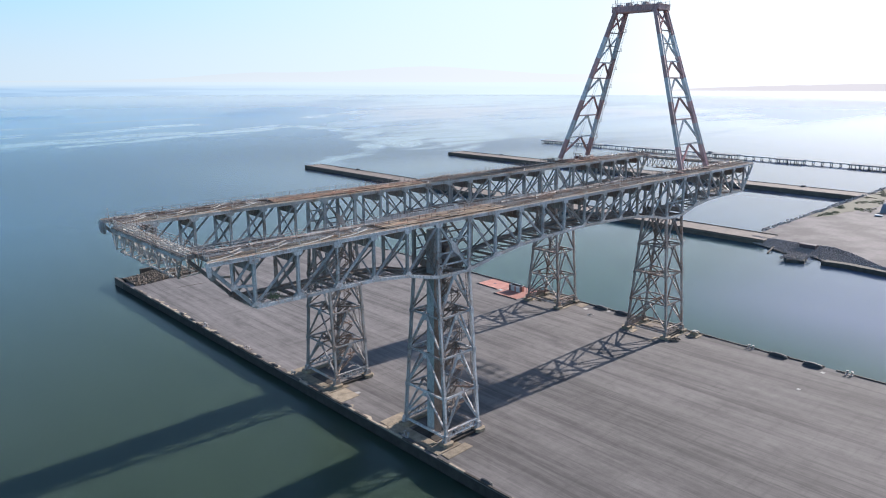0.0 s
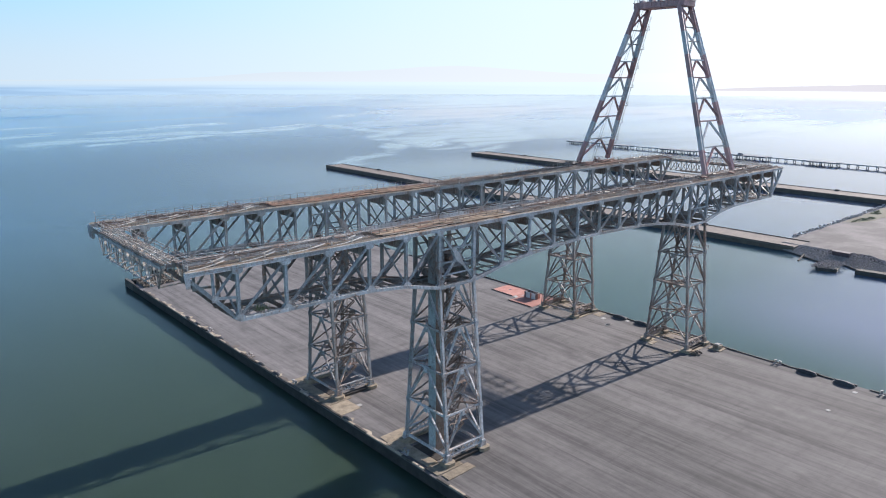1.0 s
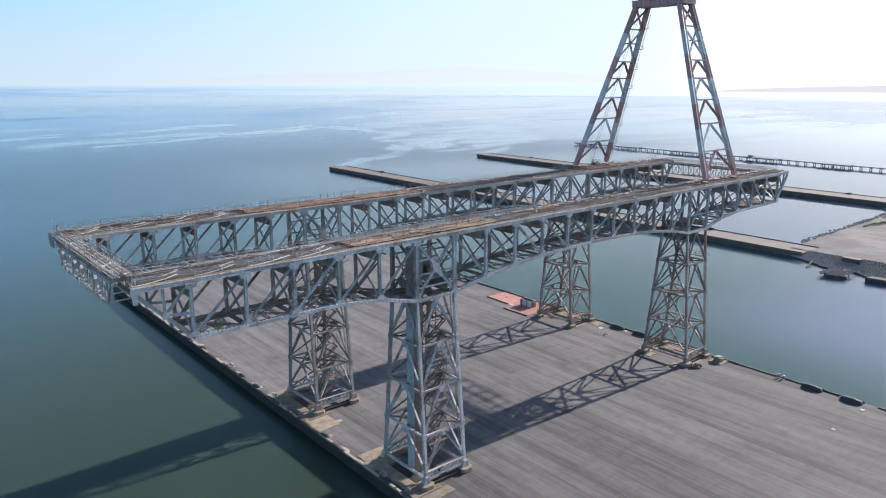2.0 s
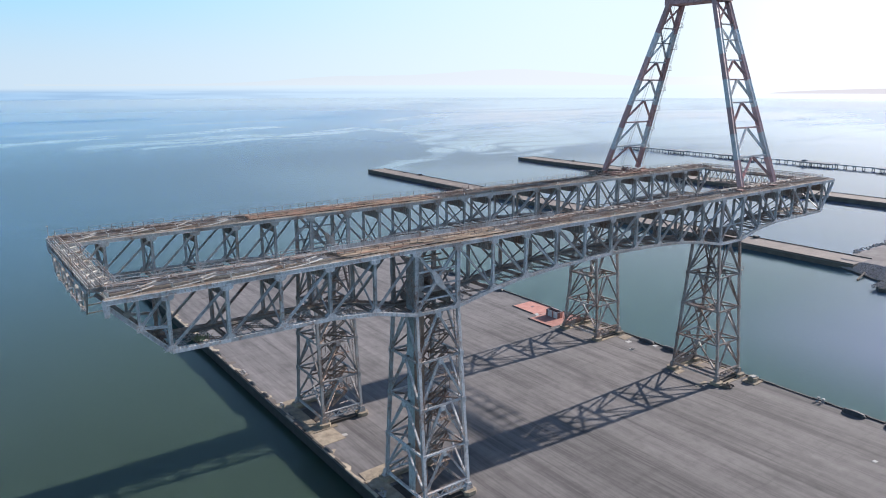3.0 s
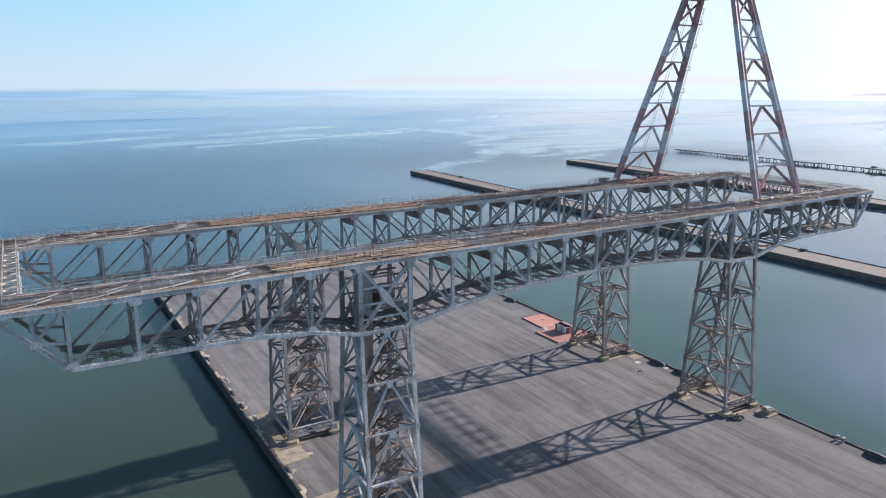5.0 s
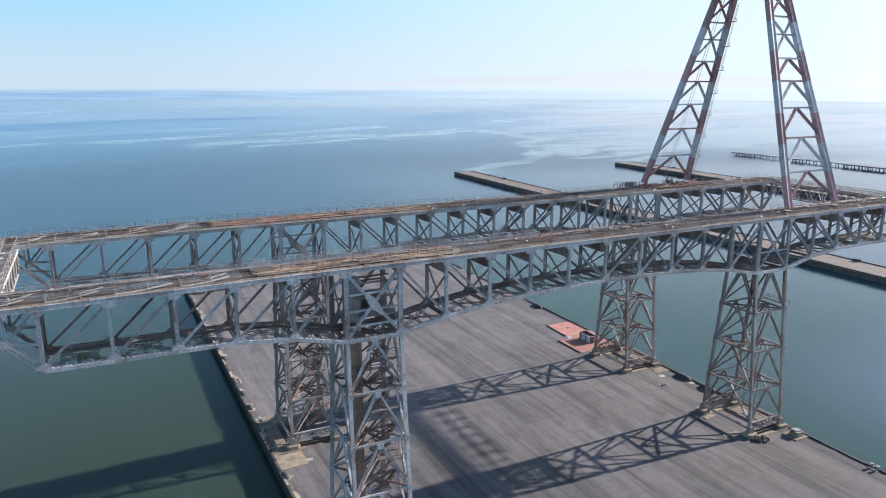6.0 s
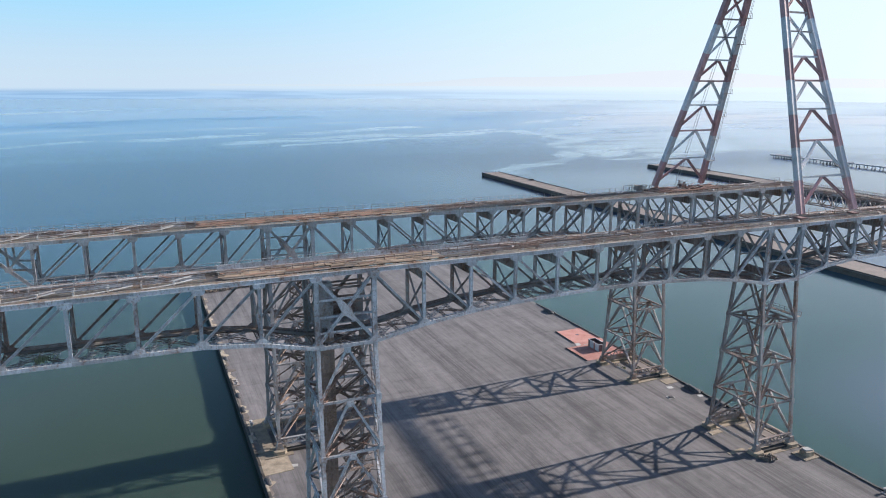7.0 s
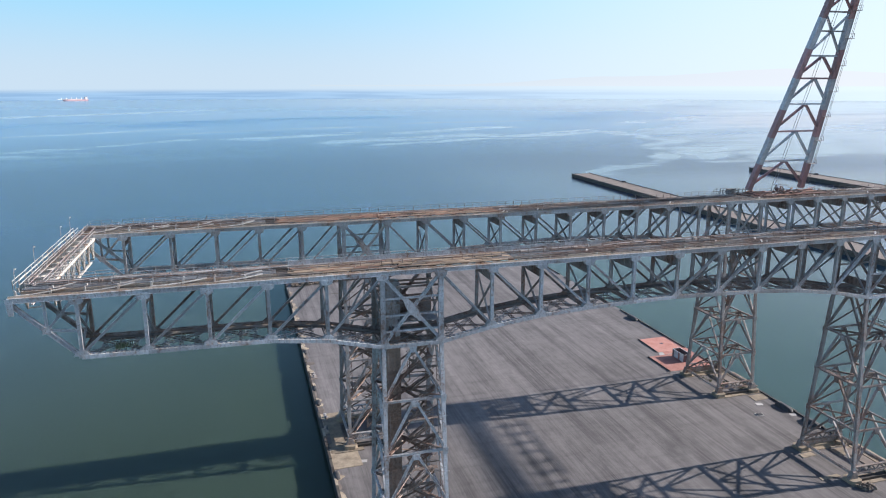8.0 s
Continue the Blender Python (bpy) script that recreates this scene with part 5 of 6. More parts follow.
# ---- end bridges ----
def end_bridge(sx, inner, label):
    top = empty("end_bridge", label, "crane bridge", "end bridges of the crane", at=((-110.9 if sx < 0 else 108.4), 0, 0))
    y0, y1 = -18.2, 18.2
    n = 8
    for xo, depth in ((2.1, 4.1), (-2.0, 3.9)):
        x = sx * xo
        # west bridge: sunlit inner web painted pale, shaded outer web grey
        mat = STEEL_TUBE if xo > 0 else inner
        zt = 54.0
        for k in range(n):
            a, b = y0 + (y1 - y0) * k / n, y0 + (y1 - y0) * (k + 1) / n
            part("top_chord", Geo().h_bar((x, a, zt), (x, b, zt), 0.45, 0.5, 0.09), mat, top)
            if 0 < k < n - 1 or depth > 5:
                part("bottom_chord", Geo().h_bar((x, max(a, y0 + 2.3), zt - depth), (x, min(b, y1 - 2.3), zt - depth), 0.32, 0.32, 0.07), mat, top)
            m = (a + b) / 2
            for u, v in (((x, a, zt), (x, m, zt - depth)), ((x, m, zt - depth), (x, b, zt))):
                part("web_brace", Geo().h_bar(u, v, 0.2, 0.2, 0.05, (1, 0, 0)), mat, top)
            part("hanger", Geo().h_bar((x, m, zt), (x, m, zt - depth), 0.2, 0.2, 0.05, (0, 1, 0)), mat, top)
    mat = inner
    for k in range(n + 1):
        a = y0 + (y1 - y0) * k / n
        part("floor_beam", Geo().h_bar((-2.1, a, 54.2), (2.1, a, 54.2), 0.3, 0.5, 0.07), mat, top)
        if k < n:
            b = y0 + (y1 - y0) * (k + 1) / n
            m0 = (a + b) / 2
            part("plan_brace", Geo().h_bar((-2.1, a, 54.1), (2.1, b, 54.1), 0.24, 0.24, 0.05), mat, top)
            for o in (1.75, 1.1):
                part("walk_board", Geo().box(sx * o - 0.26, a + 0.03, 54.46, sx * o + 0.26, b - 0.03, 54.54), PLANK_GREY, top)
            part("floor_beam", Geo().h_bar((-2.1, m0, 54.2), (2.1, m0 + 0.25, 54.25), 0.22, 0.3, 0.06), mat, top)
            m = (a + b) / 2
            part("low_brace", Geo().h_bar((sx * 2.1, m, 50.0), (-sx * 2.0, m, 50.2), 0.2, 0.2, 0.05), mat, top)
    for k in (1, 3, 4, 6) if sx < 0 else ():
        # bars painted white, hung low across the outer web, and long dark stays behind them
        a = y0 + (y1 - y0) * (k + 0.5) / n
        part("white_bar", Geo().bar((sx * 2.3, a + 1.6, 50.1), (sx * 2.3, a - 1.6, 51.5), 0.22, 0.3, (1, 0, 0)), MAST_WHITE, top, "white painted bar")
        part("stay_bar", Geo().bar((sx * 2.35, a + 2.2, 53.8), (sx * 2.35, a - 1.4, 49.6), 0.18, 0.26, (1, 0, 0)), STEEL_PALE, top)
    for xo in (2.25, 1.35, 0.1, -2.0):
        x = sx * xo
        rn = random.Random(int(xo * 10) + 5)
        for k in range(13):
            y = y0 - 3 + (y1 - y0 + 6) * k / 12
            part("rail_post", Geo().bar((x, y, 54.3), (x, y, 55.9), 0.09, 0.09), STEEL_WORN, top)
            if k < 12:
                g = Geo()
                yb = y0 - 3 + (y1 - y0 + 6) * (k + 1) / 12
                for h in (55.25, 55.9):
                    g.bar((x, y, h), (x, yb, h + rn.uniform(-0.06, 0.06)), 0.085, 0.085)
                part("rail_span", g, STEEL_PALE if xo > 1 else STEEL_WORN, top)
    return top


end_bridge(-1, STEEL_PALE, "weathered lattice footbridge, sunlit tone painted on its inner web")
end_bridge(1, STEEL_WORN, "weathered lattice footbridge joining the truss ends")
for y, h in ((-20, 2.6), (-8.6, 3.6), (10.5, 3.4), (18.6, 3.8)):
    lamp = empty("light_pole", "thin pale hooked light pole on the crane's end", "light pole", "light poles at the crane's end", at=(-113.1, y, 54.3))
    part("pole", Geo().tube([(0, 0, 0), (0, 0, h), (0.05, 0.12, h + 0.45), (0.05, 0.5, h + 0.55)], 0.04, 6), STEEL_WORN, lamp)
    part("lamp_head", Geo().prism([(-0.12, h + 0.42), (0.2, h + 0.42), (0.14, h + 0.55), (-0.06, h + 0.55)], "y", 0.5, 0.8), STEEL_PALE, lamp)


# ---- the red and white mast ----
MAST_Z0, MAST_Z1 = 56.4, 110.0


def mast_pt(sx, sy, z):
    t = (z - MAST_Z0) / (MAST_Z1 - MAST_Z0)
    return (67.45 - 1.2 * t + sx * (8.95 + (3.3 - 8.95) * t), sy * (25.46 + (7.86 - 25.46) * t) + 0.64 - 1.14 * t, z)


def mast():
    top = empty("lifting_mast", "tall faded red and white banded steel mast", "mast")
    bands = (MAST_Z0, 63.9, 71.3, 78.8, 86.8, 94.1, 101.4, MAST_Z1)
    for sy in (-1, 1):
        for sx in (-1, 1):
            for k, (za, zb) in enumerate(zip(bands, bands[1:])):
                p, q = mast_pt(sx, sy, za), mast_pt(sx, sy, zb)
                g = Geo().bar(p, q, 1.3, 1.1, (0, 1, 0))
                for o in (-0.66, 0.66):
                    g.bar(p, q, 0.1, 1.35, (0, 1, 0), (o, 0))
                part("leg_section", g, MAST_WHITE if k % 2 else MAST_RED, top)
            x, y, z = mast_pt(sx, sy, MAST_Z0)
            part("foot_plate", Geo().box(x - 0.95, y - 0.95, DECK_Z + 0.45, x + 0.95, y + 0.95, DECK_Z + 0.8), RUST_RED, top, "red-rusted foot plate")
        lv = (56.9, 64.6, 72.9, 80.2, 86.8, 92.4)
        for i, (za, zb) in enumerate(zip(lv, lv[1:])):
            mats = MAST_RED if i % 2 == 0 else MAST_WHITE
            a, b = mast_pt(-1, sy, zb), mast_pt(1, sy, zb)
            part("cross_bar", Geo().h_bar(a, b, 0.5, 0.45, 0.1), MAST_WHITE if i % 2 == 0 else MAST_RED, top)
            c = lerp(a, b, 0.5)
            for sx in (-1, 1):
                part("mast_brace", Geo().h_bar(mast_pt(sx, sy, za + 0.6), c, 0.6, 0.5, 0.1, (0, 1, 0)), mats, top)
        for za, zb, zm in ((92.6, 102.8, 98.3), (102.8, 109.6, None)):
            for sx in (-1, 1):
                part("mast_brace", Geo().h_bar(mast_pt(sx, sy, za), mast_pt(-sx, sy, zb), 0.5, 0.45, 0.1, (0, 1, 0)), MAST_WHITE if zm else MAST_RED, top)
            part("cross_bar", Geo().h_bar(mast_pt(-1, sy, zb), mast_pt(1, sy, zb), 0.45, 0.4, 0.1), STEEL_WORN, top)
            if zm:
                part("cross_bar", Geo().h_bar(mast_pt(-1, sy, zm), mast_pt(1, sy, zm), 0.4, 0.35, 0.1), STEEL_WORN, top)
    # head beam
    g = Geo()
    g.box(62.6, -9.9, 109.6, 69.9, 8.9, 111.4)
    head = part("head_beam", g, MAST_RED, top, "dark red box beam with small railings")
    part("head_flange", Geo().box(62.4, -10.1, 111.404, 70.1, 9.1, 111.55), MAST_RED, head)
    for k in range(12):
        y = -9.6 + k * 1.66
        part("stiffener", Geo().box(62.48, y - 0.06, 109.7, 62.6, y + 0.06, 111.3), MAST_RED, head)
        for xx in (62.6, 69.9):
            part("rail_post", Geo().bar((xx, y, 111.55), (xx, y, 112.7 + 0.5 * (k % 3 == 0)), 0.12, 0.12), STEEL_DARK, head)
    for y, w, h in ((-8.4, 1.0, 0.7), (-3.2, 1.6, 1.2), (0.6, 1.0, 0.8), (3.4, 1.6, 1.3), (7.2, 1.3, 1.0)):
        part("sheave_block", Geo().prism([(65.0, 111.554), (67.4, 111.554), (66.9, 111.6 + h), (65.5, 111.6 + h)], "y", y, y + w), STEEL_DARK, head)
    for xx in (62.6, 69.9):
        part("rail", Geo().bar((xx, -9.7, 112.6), (xx, 8.8, 112.6), 0.1, 0.1), STEEL_DARK, head)
    for y, h in ((-9.0, 3.6), (9.0, 3.8), (8.2, 2.6), (2.4, 2.2), (-4.6, 2.4)):
        part("aerial", Geo().bar((64, y - 0.5, 111.55), (64, y - 0.5, 111.6 + h), 0.12, 0.12), STEEL_DARK, head)
    # ladder landings up one leg
    for k in range(7):
        z = 63.5 + k * 6.6
        x, y, _ = mast_pt(1, 1, z)
        g = Geo().box(x - 0.6, y - 1.8, z, x + 1.5, y + 0.6, z + 0.12)
        for xx, yy in ((x + 1.4, y - 1.7), (x + 1.4, y + 0.5), (x + 0.9, y - 1.7)):
            g.bar((xx, yy, z + 0.12), (xx, yy, z + 1.3), 0.07, 0.07)
        g.bar((x + 1.4, y - 1.7, z + 1.3), (x + 1.4, y + 0.5, z + 1.3), 0.07, 0.07)
        part("ladder_landing", g, STEEL_WORN, top, "small ladder landing")
    for k in range(14):
        a, b = mast_pt(1, 1, 57.5 + k * 3.6), mast_pt(1, 1, 57.5 + (k + 1) * 3.6)
        g = Geo()
        for o in (0.8, 1.25):
            g.bar((a[0] + o, a[1] - 1.1, a[2]), (b[0] + o, b[1] - 1.1, b[2]), 0.06, 0.06)
        for i in range(6):
            c = lerp(a, b, i / 6)
            g.bar((c[0] + 0.8, c[1] - 1.1, c[2]), (c[0] + 1.25, c[1] - 1.1, c[2]), 0.05, 0.05)
        part("ladder", g, STEEL_WORN, top)
    # hoist cables down to the winch
    for yo in (0.0, 0.9):
        part("cable", Geo().tube([(66.2, 7.6 + yo, 109.3), (66.0, 24.6 + yo, 57.6)], 0.06, 5), STEEL_DARK, top, "taut thin steel cable")
    return top


mast()


def winch(at):
    """A small open winch on a heaped timber platform under the mast's legs."""
    top = empty("winch", "small rusty winch with a blue-grey guard on a timber platform", "winch", at=at)
    z = DECK_Z + 0.45
    rn = random.Random(3)
    for x in range(-13, 14, 2):
        part("platform_sleeper", Geo().box(x - 0.16, -3.9, z - 0.34, x + 0.16, 3.9, z - 0.004), PLANK_DARK, top)
    for k in range(14):
        for xa, xb in ((-13.0, -4.6), (-4.4, 4.3), (4.5, 13.0)):
            if rn.random() < 0.86:
                y, tip = -3.6 + k * 0.52, rn.uniform(-0.5, 0.5)
                part("platform_board", Geo().box(xa + tip, y, z, xb + tip - 0.3, y + 0.44, z + rn.uniform(0.07, 0.16)), rn.choice((PLANK_DARK, PLANK_RED, RUST_RED)), top)
    z += 0.16
    drum = [(0.45 * math.cos(k * math.pi / 8), z + 0.95 + 0.45 * math.sin(k * math.pi / 8)) for k in range(16)]
    part("drum", Geo().prism([(x - 1.6, zz) for x, zz in drum], "y", -0.85, 0.85), RUST_RED, top)
    for y in (-1.0, 1.0):
        g = Geo().bar((-2.7, y, z), (-1.75, y, z + 1.9), 0.16, 0.16).bar((-0.5, y, z), (-1.45, y, z + 1.9), 0.16, 0.16)
        g.bar((-2.3, y, z + 0.95), (-0.9, y, z + 0.95), 0.14, 0.14).bar((-1.9, y, z + 1.9), (-1.3, y, z + 1.9), 0.2, 0.2)
        part("side_frame", g, RUST_RED, top, "red-rusted trestle frame")
    part("motor", Geo().prism([(-0.3, z), (0.7, z), (0.7, z + 0.4), (0.5, z + 0.6), (0.0, z + 0.6), (-0.3, z + 0.4)], "y", -0.5, 0.4), RUST_RED, top)
    part("gear_case", Geo().prism([(1.1, z), (2.0, z), (1.8, z + 0.6), (1.3, z + 0.8)], "y", -0.35, 0.35), RUST_RED, top)
    guard = Geo()
    for x in (-3.0, -1.6, -0.2):
        guard.bar((x, -1.35, z), (x + 0.25, -1.35, z + 2.3), 0.07, 0.07)
        guard.bar((x, 1.2, z), (x + 0.25, 1.2, z + 2.3), 0.07, 0.07)
        guard.bar((x + 0.25, -1.35, z + 2.3), (x + 0.25, 1.2, z + 2.3), 0.07, 0.07)
    for y in (-1.35, 1.2):
        guard.bar((-2.75, y, z + 2.3), (0.05, y, z + 2.3), 0.07, 0.07)
        guard.bar((-2.9, y, z + 1.2), (-0.05, y, z + 1.2), 0.07, 0.07)
    part("guard_frame", guard, STEEL, top, "blue-grey tube guard frame")
    for k in range(46):
        x, y = rn.uniform(-12.5, 12), rn.uniform(-3.3, 3.3)
        long = rn.uniform(0.6, 3.2)
        w = rn.uniform(0.1, 0.3)
        part("scrap_bar", Geo().bar((x, y, z + 0.12), (x + long, y + rn.uniform(-0.9, 0.9), z + rn.uniform(0.12, 0.7)), w, w), rn.choice((RUST_RED, RUST_RED, PLANK_RED, PLANK_DARK)), top)
    return top


winch((68.5, 24.0, 0))


def cabin(at):
    """A small dark hut with a thicket of old rails and stays ahead of the mast."""
    top = empty("control_cabin", "dark rusted hut caged by bent rails", "cabin", at=at)
    part("body", Geo().box(-0.9, -0.9, 0, 0.7, 0.8, 1.35), STEEL_RUST, top)
    part("roof", Geo().prism([(-1.05, 1.354), (0.85, 1.354), (0.8, 1.5), (-1.0, 1.42)], "y", -1.05, 0.95), PLANK_DARK, top)
    rn = random.Random(12)
    for k in range(9):
        px = -4.6 + k * 1.05
        for py in (-1.4, 1.2):
            lean = rn.uniform(-0.2, 0.2)
            part("frame_post", Geo().bar((px, py, 0), (px + lean, py, rn.uniform(1.3, 1.9)), 0.09, 0.09), STEEL_RUST, top)
    for py in (-1.4, 1.2):
        for pz in (0.75, 1.4):
            part("frame_rail", Geo().bar((-4.6, py, pz + rn.uniform(-0.1, 0.1)), (3.8, py, pz + rn.uniform(-0.1, 0.1)), 0.07, 0.07), STEEL_RUST, top)
    for k in range(16):
        x, y = rn.uniform(-4.4, 3.4), rn.uniform(-1.3, 1.1)
        part("stay", Geo().bar((x, y, rn.uniform(0.02, 0.4)), (x + rn.uniform(-1.2, 1.2), y + rn.uniform(-0.4, 0.4), rn.uniform(0.7, 1.7)), 0.08, 0.08), rn.choice((STEEL_RUST, PLANK_DARK)), top)
    return top


cabin((53.0, 26.6, DECK_Z + 0.4))


# ---- things on the wharf ----
def footing(tx, ty, sx, slabs):
    """Tan concrete aprons between a tower's feet and the wharf's edge."""
    top = empty("tower_footing", "tan weathered concrete footing slabs under a tower", "footing", "tower footings", at=(tx, ty, 0))
    for k, y in enumerate((-BASE_Y, BASE_Y)):
        x0, x1 = (-6.9, 7.4) if sx > 0 else (-10.3, 7.6)
        part("footing_slab", Geo().box(x0, y - (1.7 if sx > 0 else 2.1), 0.004, x1 if sx > 0 else -2.6, y + (1.6 if sx > 0 else 1.9), 0.16), CONCRETE, top)
        part("grade_beam", Geo().box(-5.8, y - 0.6, 0.17, 5.8, y + 0.6, 0.75), CONCRETE if k else PLANK_DARK, top)
    for xa, xb, ya, yb, h in slabs:
        part("apron_slab", Geo().prism([(xa, ya), (xb, ya + 0.3), (xb - 0.2, yb), (xa + 0.15, yb - 0.25)], "z", 0.004, h), CONCRETE, top, "broken tan concrete apron")
    x0, x1 = sorted((sx * 6.5, sx * 9.6))
    part("edge_slab", Geo().box(x0, -5.3, 0.004, x1, 5.4, 0.2), CONCRETE, top)
    part("pit_cover", Geo().box(min(sx * 3.4, sx * 6.2), -4.6, 0.004, max(sx * 3.4, sx * 6.2), 4.2, 0.14), PIER_TOP if sx > 0 else PLANK_DARK, top)
    return top


footing(-TXC, -TYC, -1, ((-9.6, -1.2, -12.6, -9.7, 0.14), (-9.8, -2.0, 9.5, 13.2, 0.12), (-9.4, -6.6, -5.2, -2.2, 0.26)))
footing(-TXC, TYC, -1, ((-10.9, -4.0, -16.6, -9.7, 0.13), (-10.6, -7.4, -6.4, -4.6, 0.22), (-10.8, -3.4, 9.6, 12.0, 0.1)))
footing(TXC, -TYC, 1, ((-8.2, -4.4, 3.6, 5.4, 0.16), (0.7, 6.3, 1.9, 5.3, 0.12), (-11.4, -6.0, -5.3, -4.0, 0.1)))
footing(TXC, TYC, 1, ((0.6, 6.2, 1.4, 5.4, 0.12), (2.2, 7.6, -13.2, -9.7, 0.1)))


def fender(at, turn=0):
    """A black hooded edge fender: a tapered body with a pale plank behind."""
    top = empty("edge_fender", "black hooded timber fender on the wharf's edge", "fender", "fenders along the wharf", at=at)
    top.rotation_euler = (0, 0, radians(turn))
    g = Geo()
    secs = [(-2.9, 0.3, 0.3), (-2.4, 0.9, 0.9), (-0.8, 1.0, 1.15), (0.8, 1.0, 1.15), (2.3, 0.9, 0.9), (2.8, 0.3, 0.3)]
    v = []
    for y, w, h in secs:
        v += [(-w, y, 0.004), (-w * 0.8, y, h * 0.7), (-w * 0.25, y, h), (w * 0.45, y, h * 0.95), (w, y, h * 0.55), (w, y, 0.004)]
    f = [(i * 6 + k, (i + 1) * 6 + k, (i + 1) * 6 + (k + 1) % 6, i * 6 + (k + 1) % 6) for i in range(5) for k in range(6)] + [tuple(range(6)), tuple(range(35, 29, -1))]
    part("body", g.add(v, f), RUBBER, top)
    part("back_plank", Geo().box(1.22, -3.0, 0.004, 1.5, 3.0, 0.5), PLANK_GREY, top)
    return top


for x, y in ((58.4, -63), (58.2, -73.5), (58.4, 3.8), (58.5, -5.6), (58.4, 81), (58.4, -118), (58.3, -131), (58.4, 112)):
    fender((x, y, 0))
for x, y in ((-62.3, 3.3), (-62.2, -48), (-62.3, 41.4), (-62.3, 51), (-62.3, 80.4), (-62.3, 99.8), (-62.3, 108.9)):
    fender((x, y, 0), 180).scale = (0.62, 0.6, 0.62)


def bollard(at):
    top = empty("mooring_bollard", "dark rusty double-headed mooring bollard", "bollard", "bollards on the wharf", at=at)
    part("base", Geo().box(-0.8, -1.1, 0.004, 0.8, 1.1, 0.14), STEEL_DARK, top)
    for y in (-0.6, 0.6):
        part("post", Geo().tube([(0, y, 0.14), (0, y * 1.1, 0.9)], 0.26, 8), STEEL_DARK, top)
        part("cap", Geo().tube([(0, y * 1.1, 0.9), (0, y * 1.15, 1.15)], 0.42, 8), STEEL_DARK, top)
    return top


for x, y in ((59.2, -54), (59.2, -83.6), (-61.6, 31.8), (-61.6, 59.7), (-61.3, -20), (-61.6, 90.2)):
    bollard((x, y, 0))


def kerb(x, y0, y1, step, seed, mats, label):
    top = empty("edge_kerb", label, "kerb", kind="structure")
    rn = random.Random(seed)
    y = y0
    while y < y1:
        ln = step * rn.uniform(0.7, 1.25)
        if rn.random() < 0.93:
            o, h = rn.uniform(-0.08, 0.08), rn.uniform(0.26, 0.42)
            part("kerb_block", Geo().box(x - 0.28 + o, y, 0.003, x + 0.28 + o, min(y1, y + ln - 0.06), h), rn.choice(mats), top)
        y += ln
    return top


kerb(WX0 + 0.3, -180, 170, 4.4, 5, (PLANK_DARK, EDGE_TAN, CONCRETE_DARK), "broken timber and concrete kerb on the wharf's edge")
kerb(WX1 - 0.3, -200, 168, 5.2, 8, (PLANK_DARK, PLANK_DARK, CONCRETE_DARK), "dark timber kerb on the wharf's edge")
rn = random.Random(14)
y = -14.0
while y < 150:
    w, ln = rn.uniform(0.7, 2.5), rn.uniform(1.2, 5.0)
    outline = [(-62.85, y), (-62.85 + w * rn.uniform(0.4, 0.9), y + rn.uniform(0, 0.5)), (-62.85 + w, y + ln * rn.uniform(0.25, 0.5)), (-62.85 + w * rn.uniform(0.5, 1.0), y + ln * rn.uniform(0.6, 0.85)), (-62.85 + w * rn.uniform(0.1, 0.6), y + ln), (-62.85, y + ln)]
    tan = rn.random() < 0.7
    thing("edge_patch", Geo().prism(outline, "z", 0.004, rn.uniform(0.06, 0.2)), EDGE_TAN if tan else PIER_TOP, "tan broken concrete patch on the wharf's edge" if tan else "sandy dirt patch on the wharf's edge", "concrete patch", "patches along the edge")
    y += ln + rn.choice((0.05, 0.2, 0.6, 2.5))
for x, y, r in ((-43, 144, 6.5), (-20, 96, 2.2)):
    thing("deck_strip", Geo().prism([(x - r, y + 0.5), (x + r * 0.3, y - 0.5), (x + r, y - 0.7), (x + r * 0.95, y - 0.1), (x - r * 0.2, y + 0.9)], "z", 0.004, 0.02), PLANK_DARK, "dark strip of old tar on the asphalt", "tar strip", "dark strips on the deck")

pad = empty("red_paving", "faded red painted paving with a pale seam", "paving", kind="structure")
part("paving_panel", Geo().prism([(48.4, 48.6), (59.8, 48.6), (59.8, 61), (48.9, 60.8)], "z", 0.004, 0.05), RED_PAD, pad)
part("paving_panel", Geo().prism([(43.2, 34.0), (59.4, 33.0), (59.6, 46.3), (43.4, 46.0)], "z", 0.004, 0.05), RED_PAD, pad)
part("paving_panel", Geo().prism([(49.6, 46.3), (59.7, 46.5), (59.8, 48.55), (50.2, 48.55)], "z", 0.004, 0.045), RED_PAD, pad)
part("seam", Geo().prism([(47.6, 46.1), (49.55, 46.3), (50.15, 48.5), (48.6, 48.5)], "z", 0.004, 0.045), PALE_PAD, pad, "pale concrete seam")
part("seam", Geo().box(50.5, 46.1, 0.05, 57.0, 46.45, 0.075), PALE_PAD, pad)
part("pad_edge", Geo().bar((48.25, 48.7, 0.15), (48.75, 60.9, 0.15), 0.2, 0.3), PLANK_DARK, pad)
part("manhole", Geo().box(53.6, 54.8, 0.054, 54.7, 55.9, 0.075), CRATE_DARK, pad)
part("pad_edge", Geo().box(43.1, 33.8, 0.004, 43.3, 46.0, 0.3), PLANK_DARK, pad)


